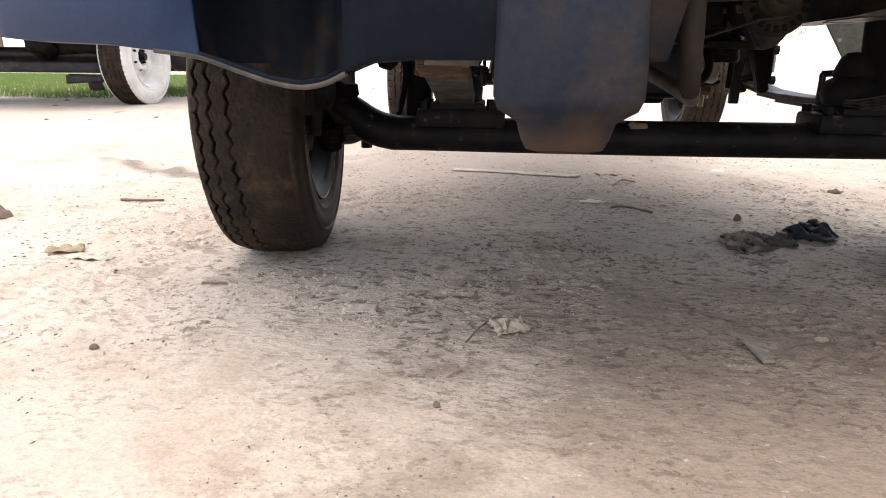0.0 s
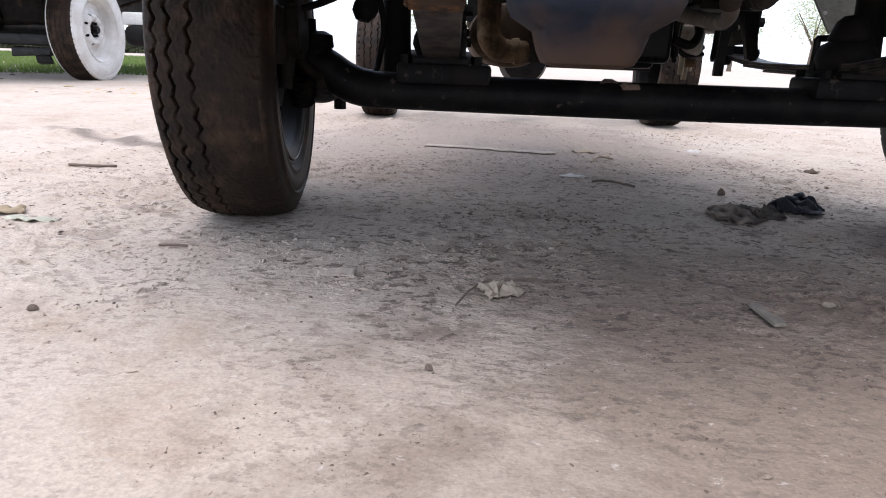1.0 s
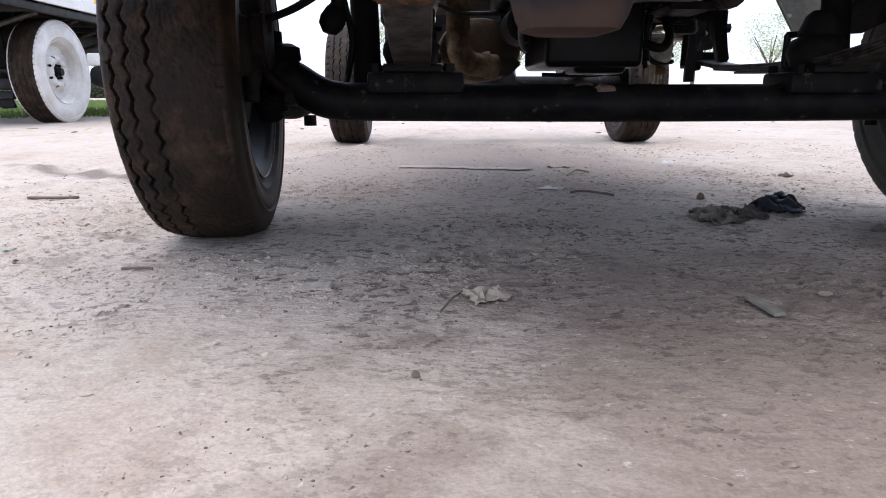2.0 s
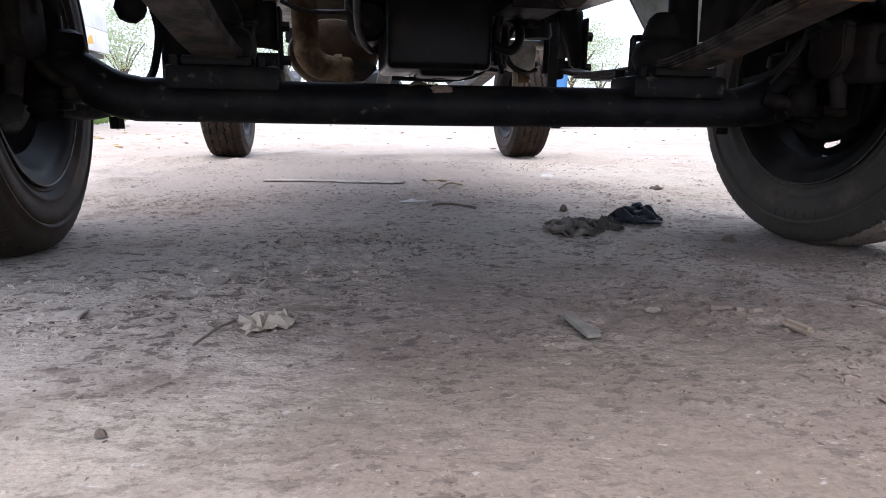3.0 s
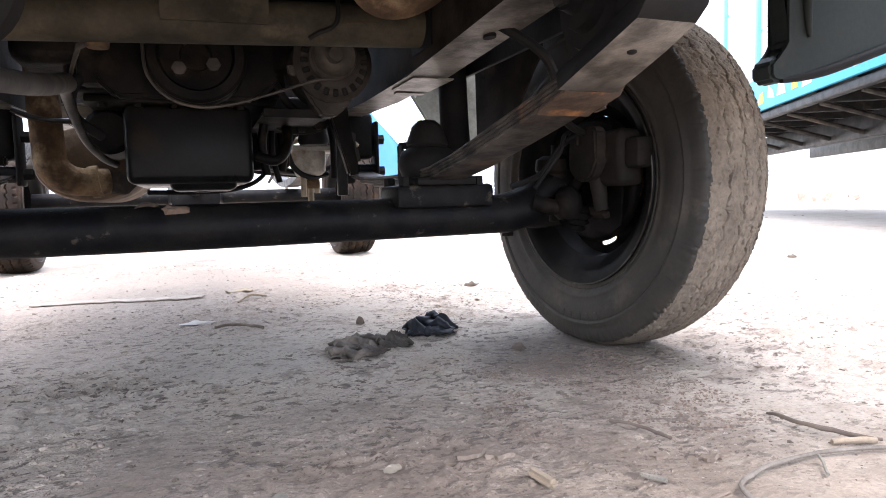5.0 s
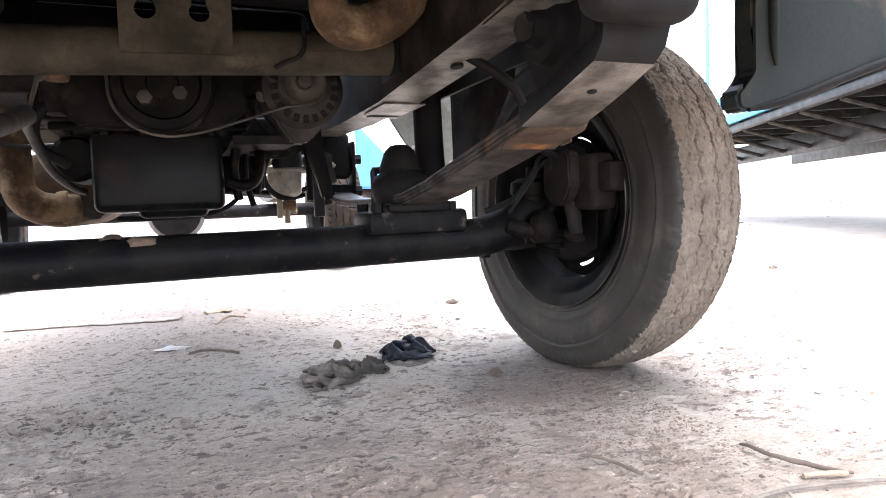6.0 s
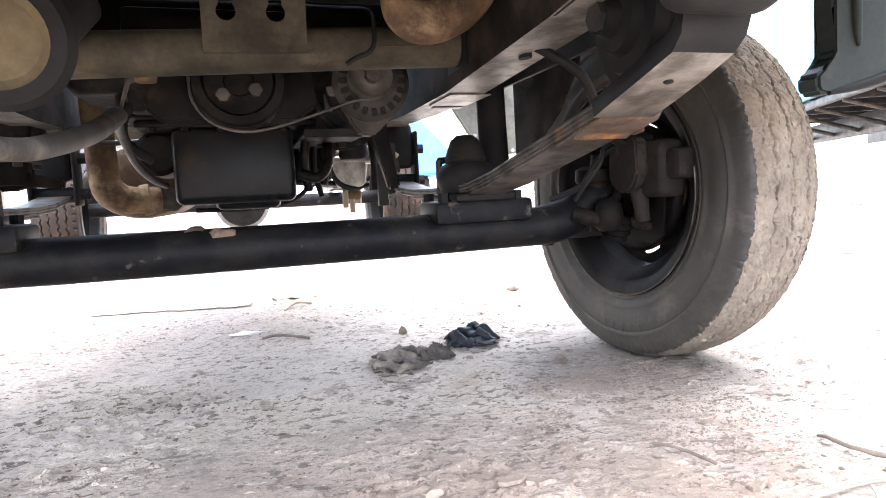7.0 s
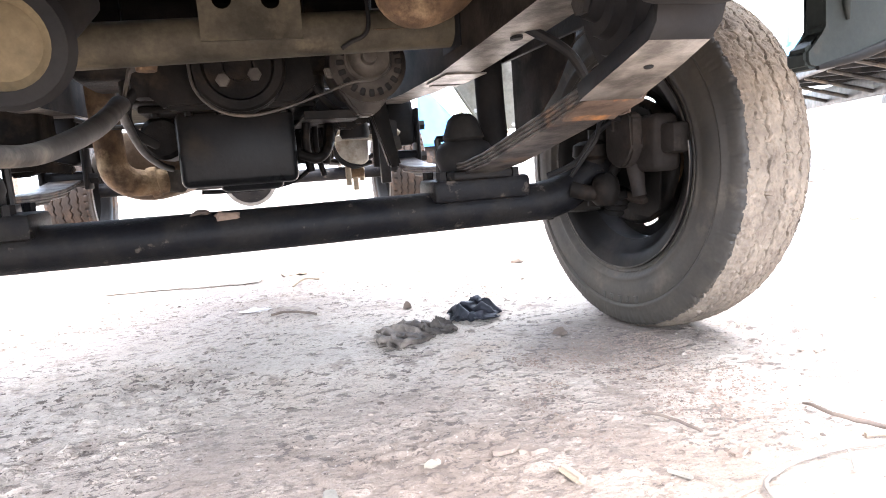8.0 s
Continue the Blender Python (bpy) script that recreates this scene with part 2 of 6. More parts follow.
    worn_edge=material("rubbed_rim_edge", (0.10, 0.088, 0.074), (0.030, 0.026, 0.022), 0.4, 0.4, 26, 150, 0.3, 0.001, spread=(0.42, 0.58)),
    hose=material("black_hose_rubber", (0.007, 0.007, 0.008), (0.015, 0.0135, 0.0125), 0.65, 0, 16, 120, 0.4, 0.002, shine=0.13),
)


def earth():
    """Trodden earth: pale dust over darker damp soil, one broad dark stain, painted tyre shade, fine crumbs with their
    small shadows.
    """
    m = bpy.data.materials.new("trodden_earth")
    m.use_nodes = True
    t = m.node_tree
    n, link = t.nodes, t.links.new
    bsdf = n["Principled BSDF"]
    bsdf.inputs["Roughness"].default_value = 0.95
    co = n.new("ShaderNodeTexCoord")

    def noise_of(sc, detail, rg=0.6, warp=0.0):
        q = n.new("ShaderNodeTexNoise")
        q.inputs["Scale"].default_value, q.inputs["Detail"].default_value, q.inputs["Roughness"].default_value, q.inputs["Distortion"].default_value = sc, detail, rg, warp
        link(co.outputs["Object"], q.inputs["Vector"])
        return q.outputs["Fac"]

    def ramp(src, a, b, lo=0.0, hi=1.0):
        q = n.new("ShaderNodeMapRange")
        q.interpolation_type = "SMOOTHSTEP"
        for key, v in (("From Min", a), ("From Max", b), ("To Min", lo), ("To Max", hi)):
            q.inputs[key].default_value = v
        link(src, q.inputs["Value"])
        return q.outputs["Result"]

    def mix(fac, a, b, mode="MIX"):
        q = n.new("ShaderNodeMix")
        q.data_type, q.blend_type = "RGBA", mode
        for sock, v in ((q.inputs["Factor"], fac), (q.inputs["A"], a), (q.inputs["B"], b)):
            if isinstance(v, (tuple, float)):
                sock.default_value = (*v, 1) if isinstance(v, tuple) else v
            else:
                link(v, sock)
        return q.outputs["Result"]

    def math_of(op, a, b):
        q = n.new("ShaderNodeMath")
        q.operation = op
        for sock, v in zip(q.inputs, (a, b)):
            if isinstance(v, float):
                sock.default_value = v
            else:
                link(v, sock)
        return q.outputs[0]

    broad, patch, mid, fine, grit = noise_of(1.3, 5), noise_of(4.5, 8, 0.66), noise_of(16, 5, 0.58), noise_of(75, 5, 0.62), noise_of(260, 3, 0.6)
    col = mix(ramp(broad, 0.35, 0.65), (0.505, 0.428, 0.353), (0.46, 0.374, 0.298))
    col = mix(ramp(patch, 0.50, 0.74, 0.0, 0.8), col, (0.34, 0.255, 0.185))
    col = mix(ramp(mid, 0.56, 0.76, 0.0, 0.45), col, (0.26, 0.195, 0.145))
    col = mix(ramp(mid, 0.26, 0.44, 0.4, 0.0), col, (0.54, 0.46, 0.38))
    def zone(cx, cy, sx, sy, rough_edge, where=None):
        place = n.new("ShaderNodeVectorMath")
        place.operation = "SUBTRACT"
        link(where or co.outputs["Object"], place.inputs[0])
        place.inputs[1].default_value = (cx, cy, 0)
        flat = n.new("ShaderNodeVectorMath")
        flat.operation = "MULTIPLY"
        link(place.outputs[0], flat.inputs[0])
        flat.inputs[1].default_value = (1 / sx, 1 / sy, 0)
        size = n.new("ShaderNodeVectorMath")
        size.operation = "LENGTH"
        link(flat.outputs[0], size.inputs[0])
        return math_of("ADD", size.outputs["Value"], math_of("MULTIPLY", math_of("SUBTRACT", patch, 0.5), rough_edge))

    # a bare tan stretch before the nose, a darker brown-grey one behind the axle
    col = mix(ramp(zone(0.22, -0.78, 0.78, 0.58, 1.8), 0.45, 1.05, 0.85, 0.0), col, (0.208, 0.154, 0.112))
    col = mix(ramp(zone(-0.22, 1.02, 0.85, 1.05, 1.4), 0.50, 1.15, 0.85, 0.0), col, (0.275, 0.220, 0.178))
    # contact shade in front of the right tyre, painted into the earth colour
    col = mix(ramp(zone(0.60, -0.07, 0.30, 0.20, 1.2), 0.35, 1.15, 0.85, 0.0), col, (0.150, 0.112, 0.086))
    turned = n.new("ShaderNodeVectorRotate")
    turned.rotation_type = "Z_AXIS"
    turned.inputs["Center"].default_value, turned.inputs["Angle"].default_value = (-1.35, 0.82, 0), radians(33)
    link(co.outputs["Object"], turned.inputs["Vector"])
    rut = zone(-1.35, 0.82, 0.56, 0.075, 2.2, turned.outputs["Vector"])
    col = mix(ramp(rut, 0.25, 1.0, 0.85, 0.0), col, (0.150, 0.117, 0.092))
    # oily brown stain under the nose; its colour also deepens the shade there
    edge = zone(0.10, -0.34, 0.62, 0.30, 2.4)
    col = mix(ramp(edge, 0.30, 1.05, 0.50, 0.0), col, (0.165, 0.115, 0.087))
    fleck = n.new("ShaderNodeMapping")
    fleck.inputs["Scale"].default_value = (1.0, 1.6, 1.0)
    link(co.outputs["Object"], fleck.inputs["Vector"])
    spots = n.new("ShaderNodeTexNoise")
    spots.inputs["Scale"].default_value, spots.inputs["Detail"].default_value, spots.inputs["Roughness"].default_value, spots.inputs["Distortion"].default_value = 44, 5, 0.64, 0.0
    link(fleck.outputs["Vector"], spots.inputs["Vector"])
    under = ramp(zone(0.10, 0.12, 1.25, 0.80, 1.0), 0.55, 1.25, 1.0, 0.30)
    cluster = ramp(noise_of(7.5, 4, 0.6, 0.3), 0.38, 0.58, 0.45, 1.0)
    # dark flecks: bits of earth plus small shadows of crumb edges, drawn as colour
    col = mix(math_of("MULTIPLY", ramp(noise_of(13.0, 7, 0.66, 0.3), 0.54, 0.64, 0.0, 0.65), under), col, (0.195, 0.146, 0.112))
    col = mix(math_of("MULTIPLY", ramp(spots.outputs["Fac"], 0.55, 0.59), math_of("MULTIPLY", math_of("MULTIPLY", under, cluster), 0.9)), col, (0.095, 0.070, 0.054))
    col = mix(math_of("MULTIPLY", ramp(spots.outputs["Fac"], 0.36, 0.30), 0.5), col, (0.62, 0.55, 0.48))
    chips = n.new("ShaderNodeTexNoise")
    chips.inputs["Scale"].default_value, chips.inputs["Detail"].default_value, chips.inputs["Roughness"].default_value = 120, 5, 0.7
    link(fleck.outputs["Vector"], chips.inputs["Vector"])
    worn = math_of("MULTIPLY", cluster, under)
    col = mix(math_of("MULTIPLY", ramp(chips.outputs["Fac"], 0.575, 0.625, 0.0, 1.0), worn), col, (0.075, 0.054, 0.041))
    col = mix(math_of("MULTIPLY", ramp(chips.outputs["Fac"], 0.40, 0.34, 0.0, 0.55), worn), col, (0.56, 0.48, 0.40))
    relief = math_of("MULTIPLY", ramp(patch, 0.40, 0.58, 0.4, 1.4), ramp(under, 0.22, 1.0, 0.22, 1.0))
    high = math_of("ADD", math_of("MULTIPLY", mid, 0.25), math_of("ADD", math_of("MULTIPLY", math_of("SUBTRACT", spots.outputs["Fac"], 0.5), relief), math_of("MULTIPLY", fine, 0.10)))
    tone = math_of("MULTIPLY", ramp(high, 0.10, 0.50, 0.90, 1.05), ramp(grit, 0.25, 0.75, 0.87, 1.13))
    comb = n.new("ShaderNodeCombineColor")
    for c in ("Red", "Green", "Blue"):
        link(tone, comb.inputs[c])
    col = mix(1.0, col, comb.outputs["Color"], "MULTIPLY")
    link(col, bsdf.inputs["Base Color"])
    b = n.new("ShaderNodeBump")
    b.inputs["Strength"].default_value, b.inputs["Distance"].default_value = 0.9, 0.0085
    link(high, b.inputs["Height"])
    link(b.outputs["Normal"], bsdf.inputs["Normal"])
    return m


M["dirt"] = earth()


def let_light_through(m, colour, share):
    """Thin leaves: light passes through them."""
    n, link = m.node_tree.nodes, m.node_tree.links.new
    thin, blend = n.new("ShaderNodeBsdfTranslucent"), n.new("ShaderNodeMixShader")
    thin.inputs["Color"].default_value = (*colour, 1)
    blend.inputs[0].default_value = share
    link(n["Principled BSDF"].outputs[0], blend.inputs[1])
    link(thin.outputs[0], blend.inputs[2])
    link(blend.outputs[0], n["Material Output"].inputs["Surface"])


let_light_through(M["foliage"], (0.62, 0.68, 0.46), 0.6)
let_light_through(M["grass"], (0.20, 0.32, 0.06), 0.35)


def stain_band(m, z0, z1, colour, amount=0.85):
    """A stain that creeps up (or down) a part from one edge: full at height z0, gone at z1, with a ragged edge."""
    n, link = m.node_tree.nodes, m.node_tree.links.new
    bsdf = n["Principled BSDF"]
    old = bsdf.inputs["Base Color"].links[0].from_socket
    co, sep, nz = n.new("ShaderNodeTexCoord"), n.new("ShaderNodeSeparateXYZ"), n.new("ShaderNodeTexNoise")
    nz.inputs["Scale"].default_value, nz.inputs["Detail"].default_value = 26, 6
    link(co.outputs["Object"], sep.inputs["Vector"])
    link(co.outputs["Object"], nz.inputs["Vector"])
    wob = n.new("ShaderNodeMath")
    wob.operation = "MULTIPLY_ADD"
    wob.inputs[1].default_value = abs(z1 - z0) * 2.2
    link(nz.outputs["Fac"], wob.inputs[0])
    link(sep.outputs["Z"], wob.inputs[2])
    r = n.new("ShaderNodeMapRange")
    half = abs(z1 - z0) * 1.1
    r.inputs["From Min"].default_value, r.inputs["From Max"].default_value = z0 + half, z1 + half
    r.inputs["To Min"].default_value, r.inputs["To Max"].default_value = amount, 0.0
    link(wob.outputs[0], r.inputs["Value"])
    q = n.new("ShaderNodeMix")
    q.data_type = "RGBA"
    link(r.outputs["Result"], q.inputs["Factor"])
    link(old, q.inputs["A"])
    q.inputs["B"].default_value = (*colour, 1)
    link(q.outputs["Result"], bsdf.inputs["Base Color"])


M["guard"] = material("weathered_guard_plastic", (0.010, 0.013, 0.021), (0.016, 0.019, 0.026), 0.6, 0, 9, 140, 0.25, 0.002, spread=(0.4, 0.6), third=(0.034, 0.026, 0.022), third_scale=7, third_range=(0.57, 0.7), shine=0.12)
stain_band(M["guard"], 0.282, 0.318, (0.048, 0.029, 0.019))
stain_band(M["sump"], 0.415, 0.375, (0.024, 0.019, 0.015), 0.35)


# ---- mesh builders ----
def part(name, bm, mat, parent=None, label="", smooth=True, angle=40):
    """Link a bmesh as one mesh object, under a thing or a part."""
    me = bpy.data.meshes.new(name)
    bmesh.ops.recalc_face_normals(bm, faces=bm.faces)
    bm.to_mesh(me)
    bm.free()
    me.materials.append(mat)
    if smooth:
        me.polygons.foreach_set("use_smooth", [True] * len(me.polygons))
        me.set_sharp_from_angle(angle=radians(angle))
    ob = new(name, me)
    ob.parent = parent
    if label:
        ob["label"] = label
    return ob


def thing(name, label, category, at=(0, 0, 0), group="", kind=""):
    e = new(name)
    e.location = at
    e.empty_display_size = 0.1
    return tagged(e, label, category, group, kind)


def bm_box(x0, x1, y0, y1, z0, z1, bevel=0.0, seg=2, bm=None):
    bm = bm or bmesh.new()
    r = bmesh.ops.create_cube(bm, size=1.0, matrix=Matrix.Translation(((x0 + x1) / 2, (y0 + y1) / 2, (z0 + z1) / 2)) @ Matrix.Diagonal((x1 - x0, y1 - y0, z1 - z0, 1)))
    if bevel:
        edges = {e for v in r["verts"] for e in v.link_edges}
        bmesh.ops.bevel(bm, geom=list(edges), offset=bevel, segments=seg, affect="EDGES", profile=0.5)
    return bm


def bm_tube(points, radius, sides=14, bm=None, caps=True, smooth_steps=6):
    """A round tube along a rounded path; radius may be a list."""
    bm = bm or bmesh.new()
    P = [Vector(p) for p in points]
    R = radius if isinstance(radius, (list, tuple)) else [radius] * len(P)
    path, rad = [], []
    for i in range(len(P) - 1):
        a, b, c, d = P[max(i - 1, 0)], P[i], P[i + 1], P[min(i + 2, len(P) - 1)]
        steps = smooth_steps if len(P) > 2 else 1
        for k in range(steps):
            u = k / steps
            path.append(0.5 * ((2 * b) + (c - a) * u + (2 * a - 5 * b + 4 * c - d) * u * u + (3 * b - a - 3 * c + d) * u ** 3))
            rad.append(R[i] + (R[i + 1] - R[i]) * u)
    path.append(P[-1])
    rad.append(R[-1])
    rings, side = [], None
    for i, p in enumerate(path):
        d = (path[min(i + 1, len(path) - 1)] - path[max(i - 1, 0)]).normalized()
        if side is None:
            side = d.orthogonal().normalized()
        side = (side - d * side.dot(d)).normalized()
        up = d.cross(side)
        rings.append([bm.verts.new(p + rad[i] * (math.cos(2 * math.pi * k / sides) * side + math.sin(2 * math.pi * k / sides) * up)) for k in range(sides)])
    for a, b in zip(rings, rings[1:]):
        for k in range(sides):
            bm.faces.new((a[k], a[(k + 1) % sides], b[(k + 1) % sides], b[k]))
    if caps:
        bm.faces.new(list(reversed(rings[0])))
        bm.faces.new(rings[-1])
    return bm


def bm_lathe(profile, steps=48, m=Matrix(), bm=None, closed=False):
    """(radius, height) turned about local z, then placed by m."""
    bm = bm or bmesh.new()
    rings = []
    for r, h in profile:
        if r < 1e-5:
            rings.append([bm.verts.new(m @ Vector((0, 0, h)))])
        else:
            rings.append([bm.verts.new(m @ Vector((r * math.cos(2 * math.pi * k / steps), r * math.sin(2 * math.pi * k / steps), h))) for k in range(steps)])
    pairs = list(zip(rings, rings[1:]))
    if closed:
        pairs.append((rings[-1], rings[0]))
    for a, b in pairs:
        for k in range(steps):
            q = [a[k % len(a)], a[(k + 1) % len(a)], b[(k + 1) % len(b)], b[k % len(b)]]
            q = [v for i, v in enumerate(q) if v not in q[:i]]
            if len(q) > 2:
                bm.faces.new(q)
    return bm


def bm_plate(outline, axis, at, thick, bevel=0.0, bm=None):
    """A flat outline (list of 2D points) pushed out along an axis ('x', 'y' or 'z')."""
    bm = bm or bmesh.new()

    def put(p, q):
        return {"x": (q, p[0], p[1]), "y": (p[0], q, p[1]), "z": (p[0], p[1], q)}[axis]

    a = [bm.verts.new(put(p, at)) for p in outline]
    b = [bm.verts.new(put(p, at + thick)) for p in outline]
    n = len(a)
    faces = [bm.faces.new(a), bm.faces.new(list(reversed(b)))] + [bm.faces.new((a[i], b[i], b[(i + 1) % n], a[(i + 1) % n])) for i in range(n)]
    if bevel:
        edges = {e for f in faces for e in f.edges}
        bmesh.ops.bevel(bm, geom=list(edges), offset=bevel, segments=2, affect="EDGES")
    return bm


def bm_strip(points, width, thick, axis=Vector((1, 0, 0)), bm=None):
    """A flat bar of given width (along axis) and thickness that follows a path."""
    bm = bm or bmesh.new()
    P = [Vector(p) for p in points]
    rings = []
    for i, p in enumerate(P):
        d = (P[min(i + 1, len(P) - 1)] - P[max(i - 1, 0)]).normalized()
        up = axis.cross(d).normalized()
        w, t = axis * width / 2, up * thick / 2
        c = min(thick * 0.3, 0.003)
        ca, ct = axis * c, up * c
        rings.append([bm.verts.new(p + v) for v in (-w - t + ca, w - t - ca, w - t + ct, w + t - ct, w + t - ca, -w + t + ca, -w + t - ct, -w - t + ct)])
    for a, b in zip(rings, rings[1:]):
        for k in range(8):
            bm.faces.new((a[k], a[(k + 1) % 8], b[(k + 1) % 8], b[k]))
    bm.faces.new(list(reversed(rings[0])))
    bm.faces.new(rings[-1])
    return bm


def roughen(bm, size, amount, seed=0.0):
    for v in bm.verts:
        v.co += amount * noise.noise_vector(v.co / size + Vector((seed, seed * 1.7, 0)))
    return bm


def bolt(bm, at, axis, r=0.008, h=0.008):
    q = Vector(axis).to_track_quat("Z", "Y").to_matrix().to_4x4()
    return bm_lathe([(0, h), (r, h), (r, 0)], 6, Matrix.Translation(at) @ q, bm)


# ---- ground: one sheet to the horizon ----
def spread_line(lo, hi, step, reach, grow=1.12):
    mid = list(np.arange(lo, hi + 1e-6, step))
    up, s, v = [], step, hi
    while v < reach:
        s *= grow
        v += s
        up.append(v)
    down, s, v = [], step, lo
    while v > -reach:
        s *= grow
        v -= s
        down.append(v)
    return down[::-1] + mid + up


def ground_height(x, y):
    p = Vector((x, y, 0))
    near = max(0.0, 1 - (x * x + y * y) / 900)
    h = 0.007 * noise.noise(p * 1.1) + 0.0035 * noise.noise(p * 6.0) + 0.0008 * noise.noise(p * 42.0)
    # flakes of trodden crust with broken edges, thicker in some patches than in others
    bend = p + 0.02 * noise.noise_vector(p * 14)
    trodden = 1.0 if y > -0.42 else max(0.28, 1 - (-0.42 - y) * 5)
    rough = trodden * min(1.0, max(0.12, 0.45 + 1.5 * noise.noise(p * 2.6 + Vector((3, 1, 0)))))
    flake = noise.noise(Vector((bend.x * 26, bend.y * 34, 7))) + 0.55 * noise.noise(Vector((bend.x * 61, bend.y * 75, 3)))
    h += 0.0042 * rough * min(1.0, max(0.0, (flake - 0.08) / 0.12))
    grit = noise.noise(Vector((x * 95, y * 110, 5)))
    h += 0.0042 * rough * max(0.0, grit - 0.1)
    # old wheel ruts with raised edges
    for c, slope in ((-1.55, 0.12), (-1.25, 0.30), (1.25, -0.2)):
        d = x - c - slope * y + 0.06 * noise.noise(Vector((y * 1.5, c, 0)))
        if abs(d) < 0.3:
            h += (0.016 * math.exp(-((abs(d) - 0.13) / 0.04) ** 2) - 0.010 * math.exp(-(d / 0.09) ** 2)) * (0.6 + 0.8 * noise.noise(Vector((x * 5, y * 5, 2)))) * min(1.0, max(0.0, (y + 0.2) * 1.2))
    h -= 0.012 * math.exp(-((x - 0.70) / 0.30) ** 2 - ((y + 0.02) / 0.40) ** 2)
    return h * near - 0.002


def build_ground():
    xs, ys = spread_line(-0.95, 0.75, 0.0042, 900, 1.035), spread_line(-0.72, 0.45, 0.0042, 900, 1.035)
    nx, ny = len(xs), len(ys)
    verts = [(x, y, ground_height(x, y)) for y in ys for x in xs]
    faces = [(j * nx + i, j * nx + i + 1, (j + 1) * nx + i + 1, (j + 1) * nx + i) for j in range(ny - 1) for i in range(nx - 1)]
    me = bpy.data.meshes.new("ground")
    me.from_pydata(verts, [], faces)
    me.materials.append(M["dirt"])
    me.polygons.foreach_set("use_smooth", [True] * len(me.polygons))
    return tagged(new("ground", me), "pale trodden earth yard with scuffs, dark stains and painted tyre shade", "ground", kind="structure")


build_ground()

# ---- tyre and wheel ----
TYRE_R, TYRE_W, RIM_R = 0.281, 0.170, 0.173


def bm_tyre(R, W, rim_r, steps=360, worn=0.0, mud=0.0, grooves=(-0.26, -0.09, 0.09, 0.26)):
    """A tyre about local x: grooved zigzag tread, shoulder lugs, ringed sidewalls (second material)."""
    bm = bmesh.new()
    side = [(rim_r - 0.004, -0.36), (rim_r + 0.004, -0.405), (rim_r + 0.010, -0.43), (rim_r + 0.014, -0.445), (rim_r + 0.0155, -0.438), (rim_r + 0.018, -0.45), (rim_r + 0.022, -0.47),
            (rim_r + 0.025, -0.488), (rim_r + 0.029, -0.486), (rim_r + 0.032, -0.478), (rim_r + 0.040, -0.494), (rim_r + 0.050, -0.50), (R - 0.048, -0.500), (R - 0.046, -0.490), (R - 0.043, -0.512), (R - 0.040, -0.512), (R - 0.037, -0.490), (R - 0.028, -0.485), (R - 0.020, -0.468), (R - 0.013, -0.45)]
    tread_n = 84
    prof = list(side)
    for k in range(tread_n + 1):
        u = -0.43 + 0.86 * k / tread_n
        prof.append((R - 0.010 * (abs(u) / 0.43) ** 3, u))
    prof += [(r, -a) for r, a in reversed(side)]
    lo, hi = len(side), len(side) + tread_n
    rings = []
    for i, (r0, a0) in enumerate(prof):
        ring = []
        for k in range(steps):
            th = 2 * math.pi * k / steps
            r = r0
            p = Vector((a0 * 3, math.cos(th) * 6, math.sin(th) * 6))
            if lo <= i <= hi:
                z = abs(((k * 60 / steps) % 1) * 2 - 1) - 0.5 + 0.45 * noise.noise(p * 2.3)
                cut = 0.0
                for c in grooves:
                    d = abs(a0 - c - 0.040 * z)
                    cut = max(cut, 1 - d / (0.0125 if mud < 0.0045 else 0.0085))
                if abs(a0) > 0.37 and (k % (steps // 60)) == 0:
                    cut = max(cut, 0.6 if steps < 400 else 0.1)
                fill = 1.0
                if mud:
                    fill = min(1.0, max(0.35, 0.9 + 1.8 * noise.noise(p * 1.7)))
                r -= 0.0105 * (1 - worn) * fill * min(1.0, max(0.0, cut) * 2.2)
            if mud:
                r += mud * (0.15 * noise.noise(p * 3) + 0.25 * noise.noise(p * 9) + 0.30 * noise.noise(p * 21) + 0.12 * noise.noise(p * 43) - 0.7 * max(0.0, 0.07 - abs(noise.noise(p * 3.6 + Vector((9, 0, 0))))) / 0.07 * (1 if mud > 0.0045 else 0)) * (1.0 if lo - 3 <= i <= hi + 3 else 0.2)
            ring.append(bm.verts.new((a0 * W, r * math.cos(th), r * math.sin(th))))
        rings.append(ring)
    ragged = [round((1.6 if mud > 0.0045 else 0) * noise.noise(Vector((math.cos(6.2832 * k / steps) * 22, math.sin(6.2832 * k / steps) * 22, 4)))) for k in range(steps)]
    for i, (a, b) in enumerate(zip(rings, rings[1:])):
        for k in range(steps):
            bm.faces.new((a[k], a[(k + 1) % steps], b[(k + 1) % steps], b[k])).material_index = 0 if lo + 3 + ragged[k] <= i <= hi - 4 - ragged[k] else 1
    return bm


def bm_rim(R, W):
    """Steel rim barrel about local x."""
    prof = [(R + 0.006, -0.45), (R + 0.008, -0.43), (R - 0.004, -0.41), (R - 0.012, -0.36), (R - 0.016, -0.30), (R - 0.034, -0.22), (R - 0.036, 0.05), (R - 0.018, 0.15), (R - 0.014, 0.33), (R - 0.004, 0.40), (R + 0.008, 0.43), (R + 0.006, 0.45),
            (R + 0.002, 0.43), (R - 0.010, 0.39), (R - 0.020, 0.32), (R - 0.024, 0.16), (R - 0.041, 0.06), (R - 0.040, -0.22), (R - 0.022, -0.31), (R - 0.018, -0.37), (R - 0.010, -0.42), (R + 0.000, -0.44)]
    turn = Matrix.Rotation(radians(90), 4, "Y")
    return bm_lathe([(r, a * W) for r, a in prof], 64, turn, closed=True)


